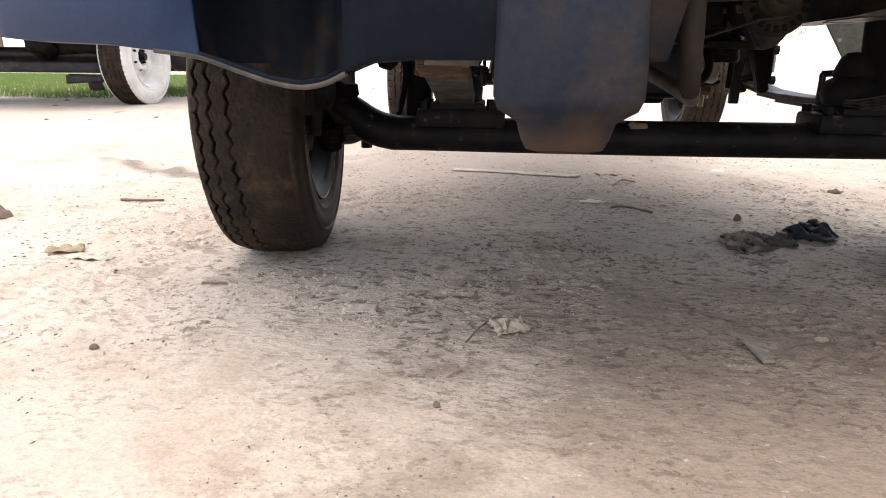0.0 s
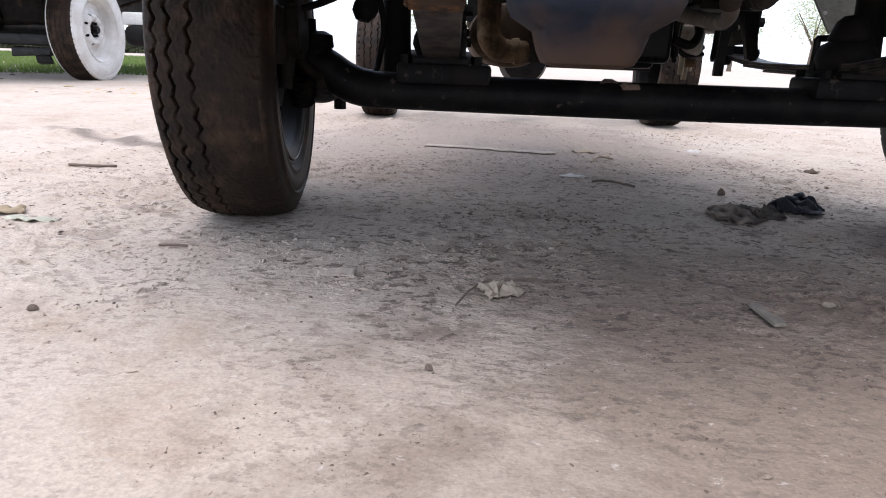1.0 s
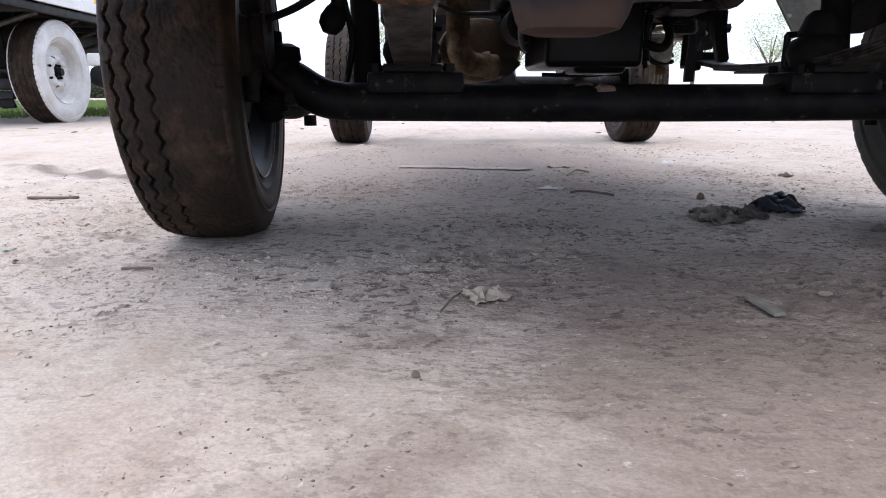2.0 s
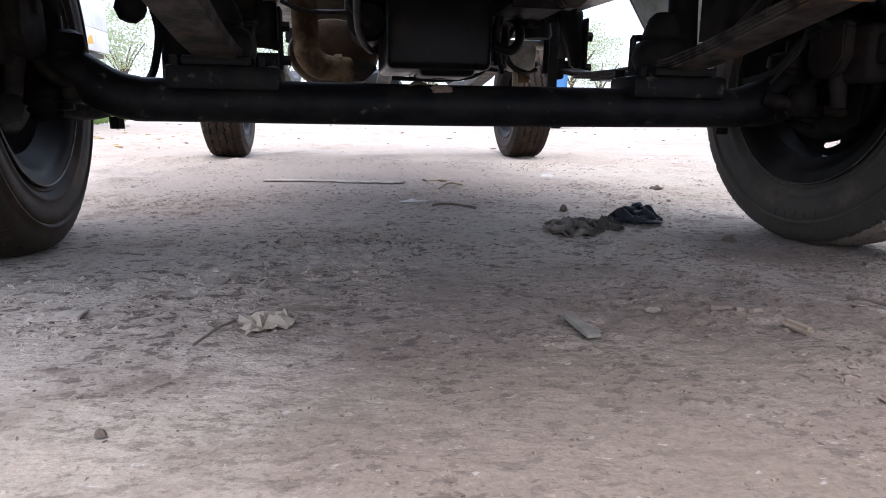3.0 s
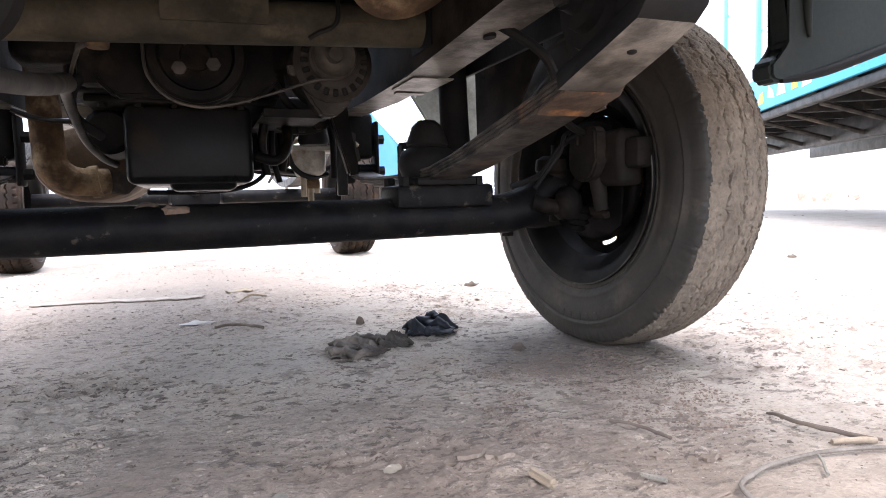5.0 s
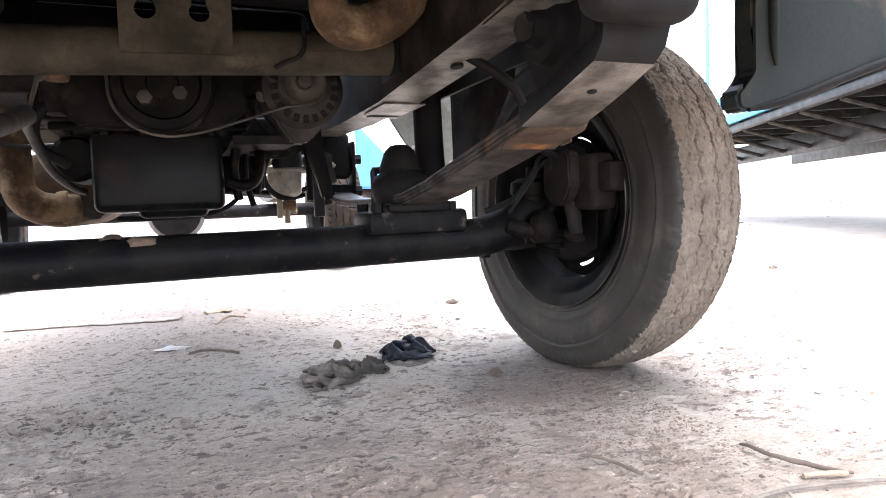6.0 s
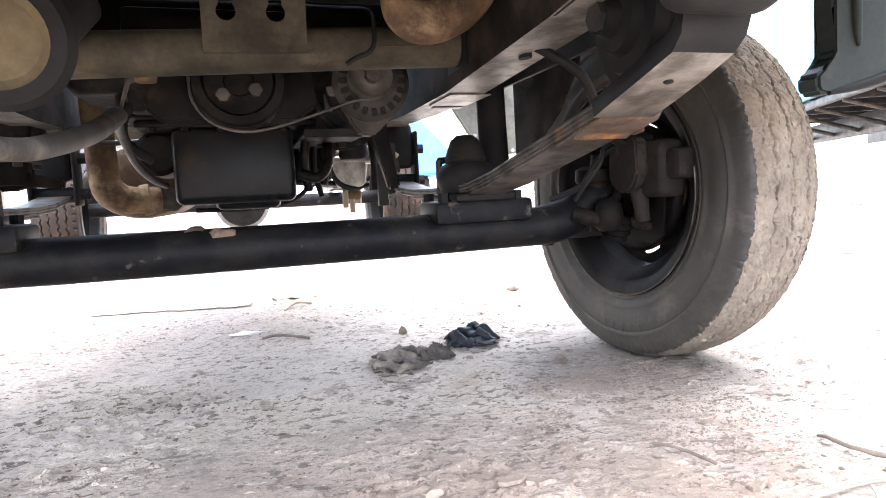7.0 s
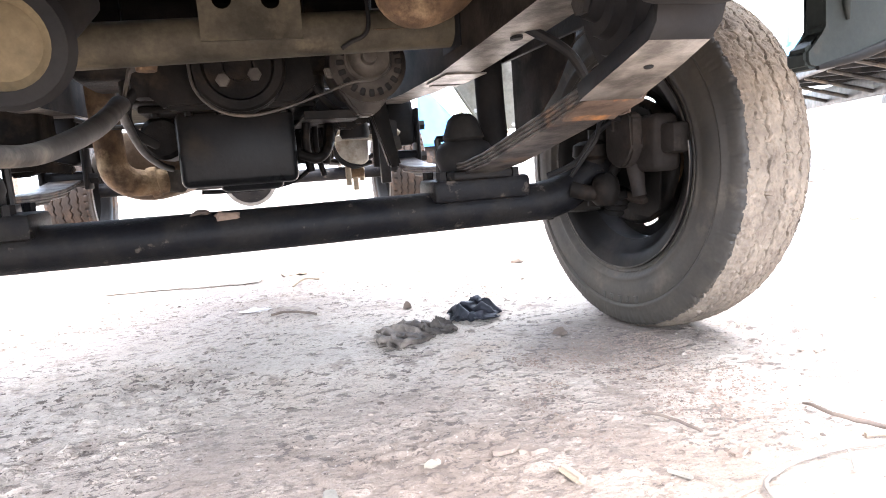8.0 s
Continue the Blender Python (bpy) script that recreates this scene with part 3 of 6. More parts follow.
def bm_disc(R, W, holes=8, hole_r=0.0105, hole_at=0.118):
    """Dished wheel disc with round openings, 4 mm thick, about local x."""
    bm = bmesh.new()
    inner, outer, n = 0.030, R - 0.025, 24

    def dish(r):
        return 0.052 - 0.055 * max(0.0, (0.075 - r) / 0.045) + 0.010 * math.cos((r - 0.09) * 40) - 0.030 * min(1.0, max(0.0, (r - 0.115) / 0.024))

    for layer, off in ((0, 0.0), (1, 0.004)):
        for h in range(holes):
            t0, t1 = 2 * math.pi * h / holes, 2 * math.pi * (h + 1) / holes
            tm = (t0 + t1) / 2
            edge, ring, mid = [], [], []
            for k in range(n):
                a = 2 * math.pi * k / n
                dx, dy = math.cos(a), math.sin(a)
                half, s = (t1 - t0) / 2, 9.9
                if abs(dx) > 1e-6:
                    s = min(s, ((outer - hole_at) if dx > 0 else (hole_at - inner)) / abs(dx))
                if abs(dy) > 1e-6:
                    s = min(s, half * hole_at / abs(dy))
                edge.append((hole_at + dx * s, tm + dy * s / hole_at))
                ring.append((hole_at + dx * hole_r, tm + dy * hole_r / hole_at))
                mid.append((hole_at + dx * (hole_r + s) / 2, tm + dy * (hole_r + s) / 2 / hole_at))
            vs = [[bm.verts.new((dish(r) + off, r * math.cos(t), r * math.sin(t))) for r, t in q] for q in (ring, mid, edge)]
            for A, B in zip(vs, vs[1:]):
                for k in range(n):
                    bm.faces.new((A[k], A[(k + 1) % n], B[(k + 1) % n], B[k]))
    bmesh.ops.remove_doubles(bm, verts=bm.verts, dist=0.0008)
    return bm


TURN_X = Matrix.Rotation(radians(90), 4, "Y")


def wheel_meshes(parent, at, name, steer=0.0, out=1, tyre_mat="rubber", worn=0.3, mud=0.0, R=TYRE_R, W=TYRE_W, rim_r=RIM_R, side_mat=None, label="", grooves=(-0.26, -0.09, 0.09, 0.26), steps=360):
    """A wheel as one part (its tyre) with rim, disc, hub and nuts as sub-parts; out is the side of its outer face."""
    tyre = part(name, bm_tyre(R, W, rim_r, steps, worn=worn, mud=mud, grooves=grooves), M[tyre_mat], parent, label, angle=60)
    tyre.data.materials.append(M["white_rubber" if side_mat else "muddy_side" if tyre_mat == "rubber" else "sidewall"])
    tyre.matrix_local = Matrix.Translation(at) @ Matrix.Rotation(steer, 4, "Z") @ Matrix.Rotation(0 if out > 0 else math.pi, 4, "Z")
    if not side_mat and steps > 400:
        for k in range(5):
            a, r0 = radians(166 + 5.5 * k if out > 0 else 250 + 7.0 * k), (rim_r + R) / 2 + 0.004
            mark = bm_box(-0.0010, 0.0012, -0.0055 + 0.001 * (k % 3), 0.0055 - 0.0015 * (k % 2), -0.006, 0.007 - 0.003 * (k % 2), 0.0008, 1)
            mk = part("raised_mark", mark, M["sidewall"], tyre)
            mk.matrix_local = Matrix.Rotation(a, 4, "X") @ Matrix.Translation((-0.5005 * W, 0, r0))
    part("rim", bm_rim(rim_r, W), M["white_rubber" if side_mat else "rim"], tyre)
    if steps > 400:
        edge = bm_lathe([(rim_r + 0.0062 + 0.0013 * math.cos(radians(60 * k)), -0.4525 * W + 0.0013 * math.sin(radians(60 * k))) for k in range(6)], 96, TURN_X, closed=True)
        part("rim_edge", edge, M["worn_edge"], tyre, "rubbed bright rim edge")
    part("wheel_disc", bm_disc(rim_r, W), M["white_rubber" if side_mat else "rim"], tyre)
    hub = bm_lathe([(0, 0.085), (0.026, 0.085), (0.030, 0.078), (0.032, 0.05), (0.058, 0.048), (0.060, 0.03), (0.060, 0.0), (0, 0.0)], 28, TURN_X)
    part("hub", hub, M["rust" if not side_mat else "rim"], tyre)
    for k in range(5):
        a = 2 * math.pi * k / 5
        part("wheel_nut", bolt(bmesh.new(), (0.052, 0.048 * math.cos(a), 0.048 * math.sin(a)), (1, 0, 0), 0.010, 0.016), M["rim"], tyre)
    return tyre

# ---- the mini truck ----
truck = thing("mini_truck", "blue mini truck parked on the earth yard, dusty underside", "truck")
AXLE_Z, REAR_Y, SPRING_X = 0.222, 2.07, 0.352
STEER = 0.09

for side, mat, worn, mud, cuts, text in ((-1, "rubber", 0.15, 0.004, (0.09, 0.25, 0.37), "dark muddy tyre worn smooth along one shoulder"), (1, "dusty_rubber", 0.40, 0.0050, (-0.20, 0.02, 0.22, 0.36), "tyre with cracked tread caked in dry mud")):
    wheel_meshes(truck, (side * 0.690 if side < 0 else 0.677, 0.004, TYRE_R - 0.007), "front_wheel", STEER, side, mat, worn, mud, R=TYRE_R if side < 0 else 0.288, W=TYRE_W if side < 0 else 0.140, label=text, grooves=cuts, steps=720)
for side in (-1, 1):
    wheel_meshes(truck, (side * 0.690, REAR_Y, TYRE_R - 0.007), "rear_wheel", 0.0, side, "rubber", 0.2, 0.002)

# front axle beam, cranked up at both ends
beam = [(-0.600, 0, 0.272), (-0.560, 0, 0.262), (-0.520, 0, 0.236), (-0.480, 0, 0.224), (-0.42, 0, AXLE_Z), (0, 0, AXLE_Z - 0.002), (0.42, 0, AXLE_Z), (0.480, 0, 0.224), (0.520, 0, 0.236), (0.560, 0, 0.262), (0.600, 0, 0.272)]
axle = part("front_axle", bm_tube(beam, [0.030, 0.031, 0.033, 0.033, 0.032, 0.032, 0.032, 0.033, 0.033, 0.031, 0.030], 20, smooth_steps=5), M["axle"], truck, "black oily front axle beam")
clod = bm_lathe([(0, 0.012), (0.018, 0.010), (0.026, 0.004), (0.030, 0)], 14, Matrix.Translation((-0.028, -0.018, 0.243)) @ Matrix.Rotation(radians(40), 4, "X") @ Matrix.Diagonal((0.72, 0.34, 0.6, 1)))
part("dried_mud", roughen(clod, 0.012, 0.005), M["stone"], axle, "lump of pale dried mud")
clod = bm_lathe([(0, 0.007), (0.010, 0.006), (0.016, 0)], 12, Matrix.Translation((-0.062, -0.012, 0.249)))
part("dried_mud", roughen(clod, 0.01, 0.004), M["stone"], axle)

for side in (-1, 1):
    X = side * SPRING_X
    # spring seat, pad and bolts on the axle
    seat = part("spring_seat", bm_box(X - 0.075, X + 0.085, -0.045, 0.055, 0.236, 0.272, 0.008), M["axle"], axle)
    pad = bm_box(X - 0.048, X + 0.048, -0.06, 0.07, 0.270, 0.283, 0.004)
    for dx in (-0.06, 0.06):
        for dy in (-0.035, 0.045):
            bolt(pad, (X + dx, dy, 0.270), (0, 0, 1), 0.009, 0.014)
    part("spring_pad", pad, M["axle"], axle)
    # leaf spring
    main = [(-0.436, 0.364), (-0.40, 0.357), (-0.34, 0.345), (-0.25, 0.328), (-0.15, 0.309), (-0.06, 0.297), (0.04, 0.293), (0.14, 0.292), (0.26, 0.294), (0.36, 0.299), (0.44, 0.309), (0.50, 0.318)]
    spring = part("leaf_spring", bm_strip([(X, y, z - 0.0013) for y, z in main], 0.061, 0.0046), M["spring_steel"], truck, "dusty leaf spring")
    for k, (a, b) in enumerate(((0, 11), (0, 10), (0, 9))):
        pts = [(X, y, z - 0.0061 - k * 0.0048) for y, z in main[a:b]]
        part("leaf", bm_strip(pts, 0.060 - 0.001 * k, 0.0046), M["spring_steel"], spring)
    clamp = bm_strip([(X, -0.380, 0.333), (X, -0.392, 0.336), (X, -0.41, 0.341), (X, -0.432, 0.346), (X, -0.440, 0.352), (X, -0.440, 0.372)], 0.064, 0.005)
    for dx in (side * 0.033,):
        bm_strip([(X + dx, -0.398, 0.334), (X + dx, -0.396, 0.348), (X + dx, -0.393, 0.368)], 0.004, 0.018, bm=clamp)
    part("spring_clip", roughen(clamp, 0.02, 0.002), M["clip_rust"], spring, "orange rusty spring clip")
    for dy in (0.055,):
        u = bm_tube([(X - 0.036, dy, 0.225), (X - 0.036, dy, 0.325), (X - 0.030, dy, 0.338), (X + 0.030, dy, 0.338), (X + 0.036, dy, 0.325), (X + 0.036, dy, 0.225)], 0.006, 8, smooth_steps=3)
        part("u_bolt", u, M["black_steel"], spring)
    # bump stop of rubber over the axle
    stop = bm_lathe([(0, 0.074), (0.014, 0.072), (0.024, 0.063), (0.030, 0.046), (0.034, 0.034), (0.030, 0.030), (0.041, 0.024), (0.046, 0.014), (0.048, 0), (0.040, -0.020), (0, -0.02)], 24, Matrix.Translation((X - 0.004, 0.015, 0.302)))
    part("bump_stop", stop, M["hose"], truck, "conical black rubber bump stop")
    # rear shackle with its hanger
    sh = bm_box(X - 0.045, X - 0.036, 0.470, 0.520, 0.295, 0.430, 0.004)
    bm_box(X + 0.036, X + 0.045, 0.470, 0.520, 0.295, 0.430, 0.004, 2, sh)
    bolt(sh, (X + 0.045, 0.495, 0.318), (1, 0, 0), 0.012, 0.016)
    bolt(sh, (X + 0.045, 0.495, 0.390), (1, 0, 0), 0.012, 0.016)
    bm_lathe([(0, -0.04), (0.016, -0.04), (0.016, 0.04), (0, 0.04)], 16, Matrix.Translation((X, 0.495, 0.318)) @ TURN_X, sh)
    bm_lathe([(0, -0.04), (0.014, -0.04), (0.014, 0.04), (0, 0.04)], 16, Matrix.Translation((X, 0.495, 0.390)) @ TURN_X, sh)
    bm_box(X - 0.034, X + 0.034, 0.474, 0.524, 0.345, 0.450, 0.012, 3, sh)
    bm_box(X - 0.026, X + 0.030, 0.480, 0.516, 0.304, 0.330, 0.008, 2, sh)
    part("spring_shackle", sh, M["hose"], truck, "greasy dark spring shackle")
    # front hanger: folded box with a hole in its floor, rubber bush above
    hang = bmesh.new()
    floor_rows = [(-0.440, 0.3485, -0.040, 0.018), (-0.48, 0.3580, -0.043, 0.013), (-0.520, 0.3675, -0.046, 0.007), (-0.562, 0.3785, -0.049, -0.001), (-0.572, 0.388, -0.050, 0.0), (-0.576, 0.41, -0.050, 0.004), (-0.576, 0.45, -0.050, 0.006), (-0.570, 0.52, -0.050, 0.006)]
    lo = []
    for y, z, xa, xb in floor_rows:
        lo.append([hang.verts.new((X + side * q, y, z + dz)) for q, dz in ((xa, 0.012), (xa, 0.0), (xb, 0.0), (xb, 0.05))])
    # floor coloured pale for ground bounce, walls and nose black for shade
    for i, (p, q) in enumerate(zip(lo, lo[1:])):
        for k in range(3):
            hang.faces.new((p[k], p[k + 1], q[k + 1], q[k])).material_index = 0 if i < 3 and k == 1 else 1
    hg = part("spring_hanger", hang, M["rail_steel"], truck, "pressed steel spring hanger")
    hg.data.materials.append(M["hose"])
    hg.modifiers.new("thick", "SOLIDIFY").thickness = 0.004
    nosep = bm_box(X - side * 0.040 - 0.042, X - side * 0.040 + 0.042, -0.618, -0.578, 0.394, 0.52, 0.016, 4)
    part("bumper_bracket", nosep, M["hose"], hg, "dark rounded bumper bracket")
    cup = bm_lathe([(0.0, 0.018), (0.016, 0.018), (0.020, 0.006), (0.032, 0.004), (0.036, -0.006), (0.050, -0.008), (0.055, -0.020), (0.068, -0.022), (0.072, -0.034), (0.072, -0.05)], 36, Matrix.Translation((X - side * 0.004, -0.420, 0.440)) @ Matrix.Rotation(radians(-90 * side), 4, "Y"))
    cp = part("bush_cup", cup, M["hose"], hg, "ribbed dark rubber bush cup")
    cp.modifiers.new("thick", "SOLIDIFY").thickness = 0.003
    nut = bolt(bmesh.new(), (X - side * 0.018, -0.420, 0.440), (-side, 0, 0), 0.014, 0.010)
    part("bush_nut", nut, M["brake_grey"], hg)
    hole = bm_lathe([(0, 0), (0.0035, 0), (0.0048, 0.0006), (0.0048, 0.002), (0, 0.002)], 14, Matrix.Translation((X - side * 0.021, -0.518, 0.3622)) @ Matrix.Rotation(radians(-14), 4, "X") @ Matrix.Diagonal((0.9, 0.7, 1, 1)))
    part("drain_hole", hole, M["hose"], truck)
    # frame rail: closed section with holes and seam
    rail = bm_plate([(-0.56, 0.462), (-0.385, 0.448), (-0.24, 0.440), (-0.05, 0.430), (0.20, 0.430), (0.36, 0.436), (0.55, 0.442), (0.9, 0.470), (2.75, 0.490), (2.75, 0.58), (-0.56, 0.545)], "x", 0.297 if side > 0 else -0.360, 0.063, 0.005)
    railo = part("frame_rail", rail, M["rail_steel"], truck, "dusty boxed frame rail, underside coloured as lit, grimy sides as shaded")
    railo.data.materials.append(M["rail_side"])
    # ground bounce as pale colour on downward faces; grime and shade darken the rest
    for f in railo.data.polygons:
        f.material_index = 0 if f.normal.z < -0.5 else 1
    part("drain_hole", bm_lathe([(0, 0), (0.007, 0), (0.007, 0.004), (0, 0.004)], 14, Matrix.Translation((side * 0.332, -0.255, 0.4375)) @ Matrix.Diagonal((1, 1.6, 1, 1))), M["hose"], railo)
    lug = bm_box(side * 0.335 - 0.03, side * 0.335 + 0.036, -0.05, 0.06, 0.4276, 0.4298, 0.001, 1)
    bm_box(side * 0.340 - 0.02, side * 0.340 + 0.032, 0.08, 0.10, 0.4278, 0.4298, 0.001, 1, lug)
    part("rail_plate", lug, M["rail_steel"], railo)
    seam = bm_strip([(side * 0.362, -0.54, 0.50), (side * 0.362, -0.40, 0.456), (side * 0.362, -0.34, 0.452)], 0.004, 0.006)
    part("weld_seam", seam, M["rust"], railo)
    # damper and its bracket
    damp = bm_tube([(side * 0.437, 0.095, 0.235), (side * 0.443, 0.130, 0.40), (side * 0.452, 0.16, 0.62)], [0.026, 0.026, 0.026], 20)
    part("shock_absorber", damp, M["hose"], truck, "matt black shock absorber")
    # inner wing panels
    wing = bmesh.new()
    rows = []
    for k in range(13):
        a = radians(58 + 76 * k / 12)
        y, z = -0.40 * math.cos(a), 0.30 + 0.42 * math.sin(a)
        rows.append([wing.verts.new((side * x, y * (1.0 if y < 0 else 0.98), z)) for x in (0.50, 0.505, 0.78)])
    for a, b in zip(rows, rows[1:]):
        for k in range(2):
            wing.faces.new((a[k], a[k + 1], b[k + 1], b[k]))
    ob = part("wheel_arch", wing, M["dark_frame"], truck)
    ob.modifiers.new("thick", "SOLIDIFY").thickness = 0.004
    if side > 0:
        inner = bm_plate([(-0.08, 0.62), (-0.05, 0.475), (0.02, 0.41), (0.10, 0.365), (0.165, 0.350), (0.20, 0.352), (0.205, 0.62)], "x", side * 0.520, 0.003)
        part("inner_wing", inner, M["rail_side"], truck, "grimy dark inner wing panel")
        flap = bm_plate([(0.43, 0.62), (0.445, 0.505), (0.464, 0.482), (0.505, 0.420), (0.536, 0.372), (0.546, 0.366), (0.67, 0.368), (0.67, 0.62)], "y", 0.432, 0.003)
        fl = part("splash_panel", flap, M["pale_panel"], truck, "pale olive splash panel with rivets")
        for x, z in ((0.472, 0.482), (0.522, 0.412), (0.560, 0.374), (0.615, 0.376)):
            part("rivet", bolt(bmesh.new(), (x, 0.432, z), (0, -1, 0), 0.005, 0.003), M["white"], fl)
        part("folded_edge", bm_strip([(0.464, 0.428, 0.484), (0.505, 0.428, 0.421), (0.540, 0.428, 0.368)], 0.004, 0.008, Vector((0, 1, 0))), M["pale_panel"], fl)
        part("wing_stay", bm_box(0.508, 0.514, 0.255, 0.285, 0.365, 0.60, 0.001, 1), M["pale_panel"], truck)
    # knuckle, brake and calliper inside the wheel
    kn = bm_tube([(side * 0.586, 0, 0.205), (side * 0.592, 0, 0.335)], 0.022, 24)
    bm_lathe([(0, 0), (0.045, 0), (0.045, 0.035), (0.026, 0.05), (0, 0.05)], 32, Matrix.Translation((side * 0.60, 0, 0.276)) @ Matrix.Rotation(radians(90 * side), 4, "Y"), kn)
    bm_lathe([(0, -0.050), (0.022, -0.050), (0.031, -0.044), (0.033, -0.028), (0.027, -0.022), (0.027, 0.020), (0.033, 0.026), (0.031, 0.044), (0.020, 0.050), (0, 0.052)], 32, Matrix.Translation((side * 0.572, -0.002, 0.266)), kn)
    bm_tube([(side * 0.556, -0.02, 0.240), (side * 0.572, -0.040, 0.250), (side * 0.595, -0.046, 0.280), (side * 0.605, -0.03, 0.318)], 0.009, 14, kn)
    bm_box(side * 0.588 - 0.016, side * 0.588 + 0.016, -0.046, 0.02, 0.206, 0.226, 0.007, 3, kn)
    part("steering_knuckle", roughen(kn, 0.03, 0.0015), M["grease"], truck, "greasy black steering knuckle")
    boot = bm_lathe([(0.010, -0.030), (0.020, -0.026), (0.014, -0.020), (0.023, -0.014), (0.016, -0.008), (0.025, -0.002), (0.018, 0.004), (0.026, 0.010), (0.012, 0.016)], 20, Matrix.Translation((side * 0.586, -0.048, 0.222)) @ Matrix.Rotation(radians(25), 4, "X"))
    part("ball_joint_boot", boot, M["grease"], truck)
    if side < 0:
        knob = bm_lathe([(0, -0.026), (0.012, -0.024), (0.021, -0.012), (0.023, 0.0), (0.018, 0.016), (0.011, 0.024), (0.011, 0.07), (0, 0.07)], 24, Matrix.Translation((-0.492, 0.062, 0.362)) @ Matrix.Rotation(radians(18), 4, "Y"))
        part("hose_joint", roughen(knob, 0.012, 0.003), M["hose"], truck, "greasy rubber hose joint")
        part("flexible_hose", bm_tube([(-0.478, 0.060, 0.42), (-0.470, 0.07, 0.38), (-0.462, 0.085, 0.33), (-0.470, 0.08, 0.275), (-0.474, 0.05, 0.250)], 0.006, 10), M["hose"], truck)
    if side > 0:
        part("brake_pipe", bm_tube([(side * 0.47, -0.035, 0.265), (side * 0.52, -0.045, 0.285), (side * 0.55, -0.05, 0.325), (side * 0.575, -0.07, 0.345), (side * 0.60, -0.085, 0.335)], 0.005, 8), M["hose"], truck)
    shield = bm_plate([(-0.10, 0.20), (-0.07, 0.185), (-0.02, 0.19), (0.0, 0.22), (0.0, 0.34), (-0.03, 0.375), (-0.08, 0.36), (-0.11, 0.30)], "x", side * 0.632, 0.003)
    part("dust_shield", roughen(shield, 0.03, 0.004), M["grease"], truck)
    drum = bm_lathe([(0.05, 0.0), (0.100, 0.0), (0.108, 0.006), (0.110, 0.014), (0.104, 0.018), (0.05, 0.018)], 40, Matrix.Translation((side * 0.648, 0.004, 0.276)) @ Matrix.Rotation(STEER, 4, "Z") @ Matrix.Rotation(radians(90 * side), 4, "Y"), closed=True)
    part("brake_disc", drum, M["cast"], truck)
    face = [(-0.081 + 0.038 * math.cos(radians(q)), 0.302 + 0.033 * math.sin(radians(q))) for q in range(180, 361, 15)] + [(-0.045, 0.346), (-0.052, 0.355), (-0.112, 0.356), (-0.119, 0.348)]
    cal = bm_plate(face, "x", side * 0.583 - 0.011, 0.022, 0.004)
    bm_box(side * 0.616 - 0.022, side * 0.616 + 0.026, -0.150, -0.078, 0.262, 0.349, 0.012, 3, cal)
    bm_box(side * 0.622 - 0.018, side * 0.622 + 0.020, -0.178, -0.140, 0.288, 0.334, 0.008, 2, cal)
    bm_box(side * 0.572 - 0.003, side * 0.572 + 0.003, -0.074, -0.066, 0.328, 0.352, 0.002, 1, cal)
    bm_tube([(side * 0.598, -0.088, 0.275), (side * 0.600, -0.091, 0.245), (side * 0.602, -0.094, 0.224)], [0.014, 0.012, 0.011], 16, cal)
    part("brake_calliper", roughen(cal, 0.02, 0.0012), M["calliper"], truck, "dusty cast brake calliper")
    arm = bm_tube([(side * 0.60, 0.02, 0.215), (side * 0.575, 0.08, 0.205), (side * 0.555, 0.145, 0.215)], [0.018, 0.015, 0.016], 12)
    bolt(arm, (side * 0.555, 0.145, 0.195), (0, 0, -1), 0.012, 0.02)
    part("steering_arm", arm, M["cast"], truck)
    if side > 0:
        bl = bm_tube([(side * 0.600, -0.058, 0.224), (side * 0.602, -0.082, 0.220), (side * 0.604, -0.106, 0.216)], [0.007, 0.009, 0.006], 12)
        part("calliper_pin", roughen(bl, 0.01, 0.003), M["brown_hose"], truck, "small rusty pin")
    hose = bm_tube([(side * 0.33, -0.27, 0.452), (side * 0.375, -0.29, 0.42), (side * 0.41, -0.27, 0.395), (side * 0.52, -0.12, 0.36), (side * 0.60, -0.08, 0.34)], 0.006, 8)
    part("brake_hose", hose, M["hose"], truck)
lever = bm_lathe([(0, -0.026), (0.016, -0.026), (0.022, -0.018), (0.024, 0.0), (0.020, 0.018), (0.012, 0.026), (0, 0.026)], 28, Matrix.Translation((0.566, -0.052, 0.236)))
bm_tube([(0.515, -0.030, 0.240), (0.540, -0.045, 0.232), (0.566, -0.052, 0.230)], [0.014, 0.012, 0.012], 18, lever)
part("steering_lever", roughen(lever, 0.012, 0.002), M["grease"], truck, "grease-caked steering lever")
part("lever_hose", bm_tube([(0.50, -0.06, 0.262), (0.515, -0.075, 0.290), (0.535, -0.08, 0.318), (0.55, -0.07, 0.345), (0.575, -0.07, 0.355)], 0.0035, 8), M["hose"], truck)
part("tie_rod", bm_tube([(-0.55, 0.145, 0.215), (0.55, 0.145, 0.215)], 0.011, 12), M["black_steel"], truck)

# cross member under the nose with its notched bracket
cross = bm_tube([(-0.300, -0.115, 0.4585), (-0.15, -0.115, 0.4645), (0, -0.115, 0.4705), (0.15, -0.115, 0.4765), (0.299, -0.115, 0.4825)], 0.027, 24, smooth_steps=3)
cm = part("cross_member", cross, M["cross_steel"], truck, "dusty olive-grey tubular cross member")
notched = [(-0.028, 0.462), (-0.028, 0.535)]
for hx in (0.000, 0.057):
    notched += [(hx - 0.008, 0.535), (hx - 0.008, 0.520)] + [(hx + 0.0115 * math.sin(radians(a)), 0.5105 + 0.0115 * math.cos(radians(a))) for a in range(-42, -325, -24)] + [(hx + 0.008, 0.520), (hx + 0.008, 0.535)]
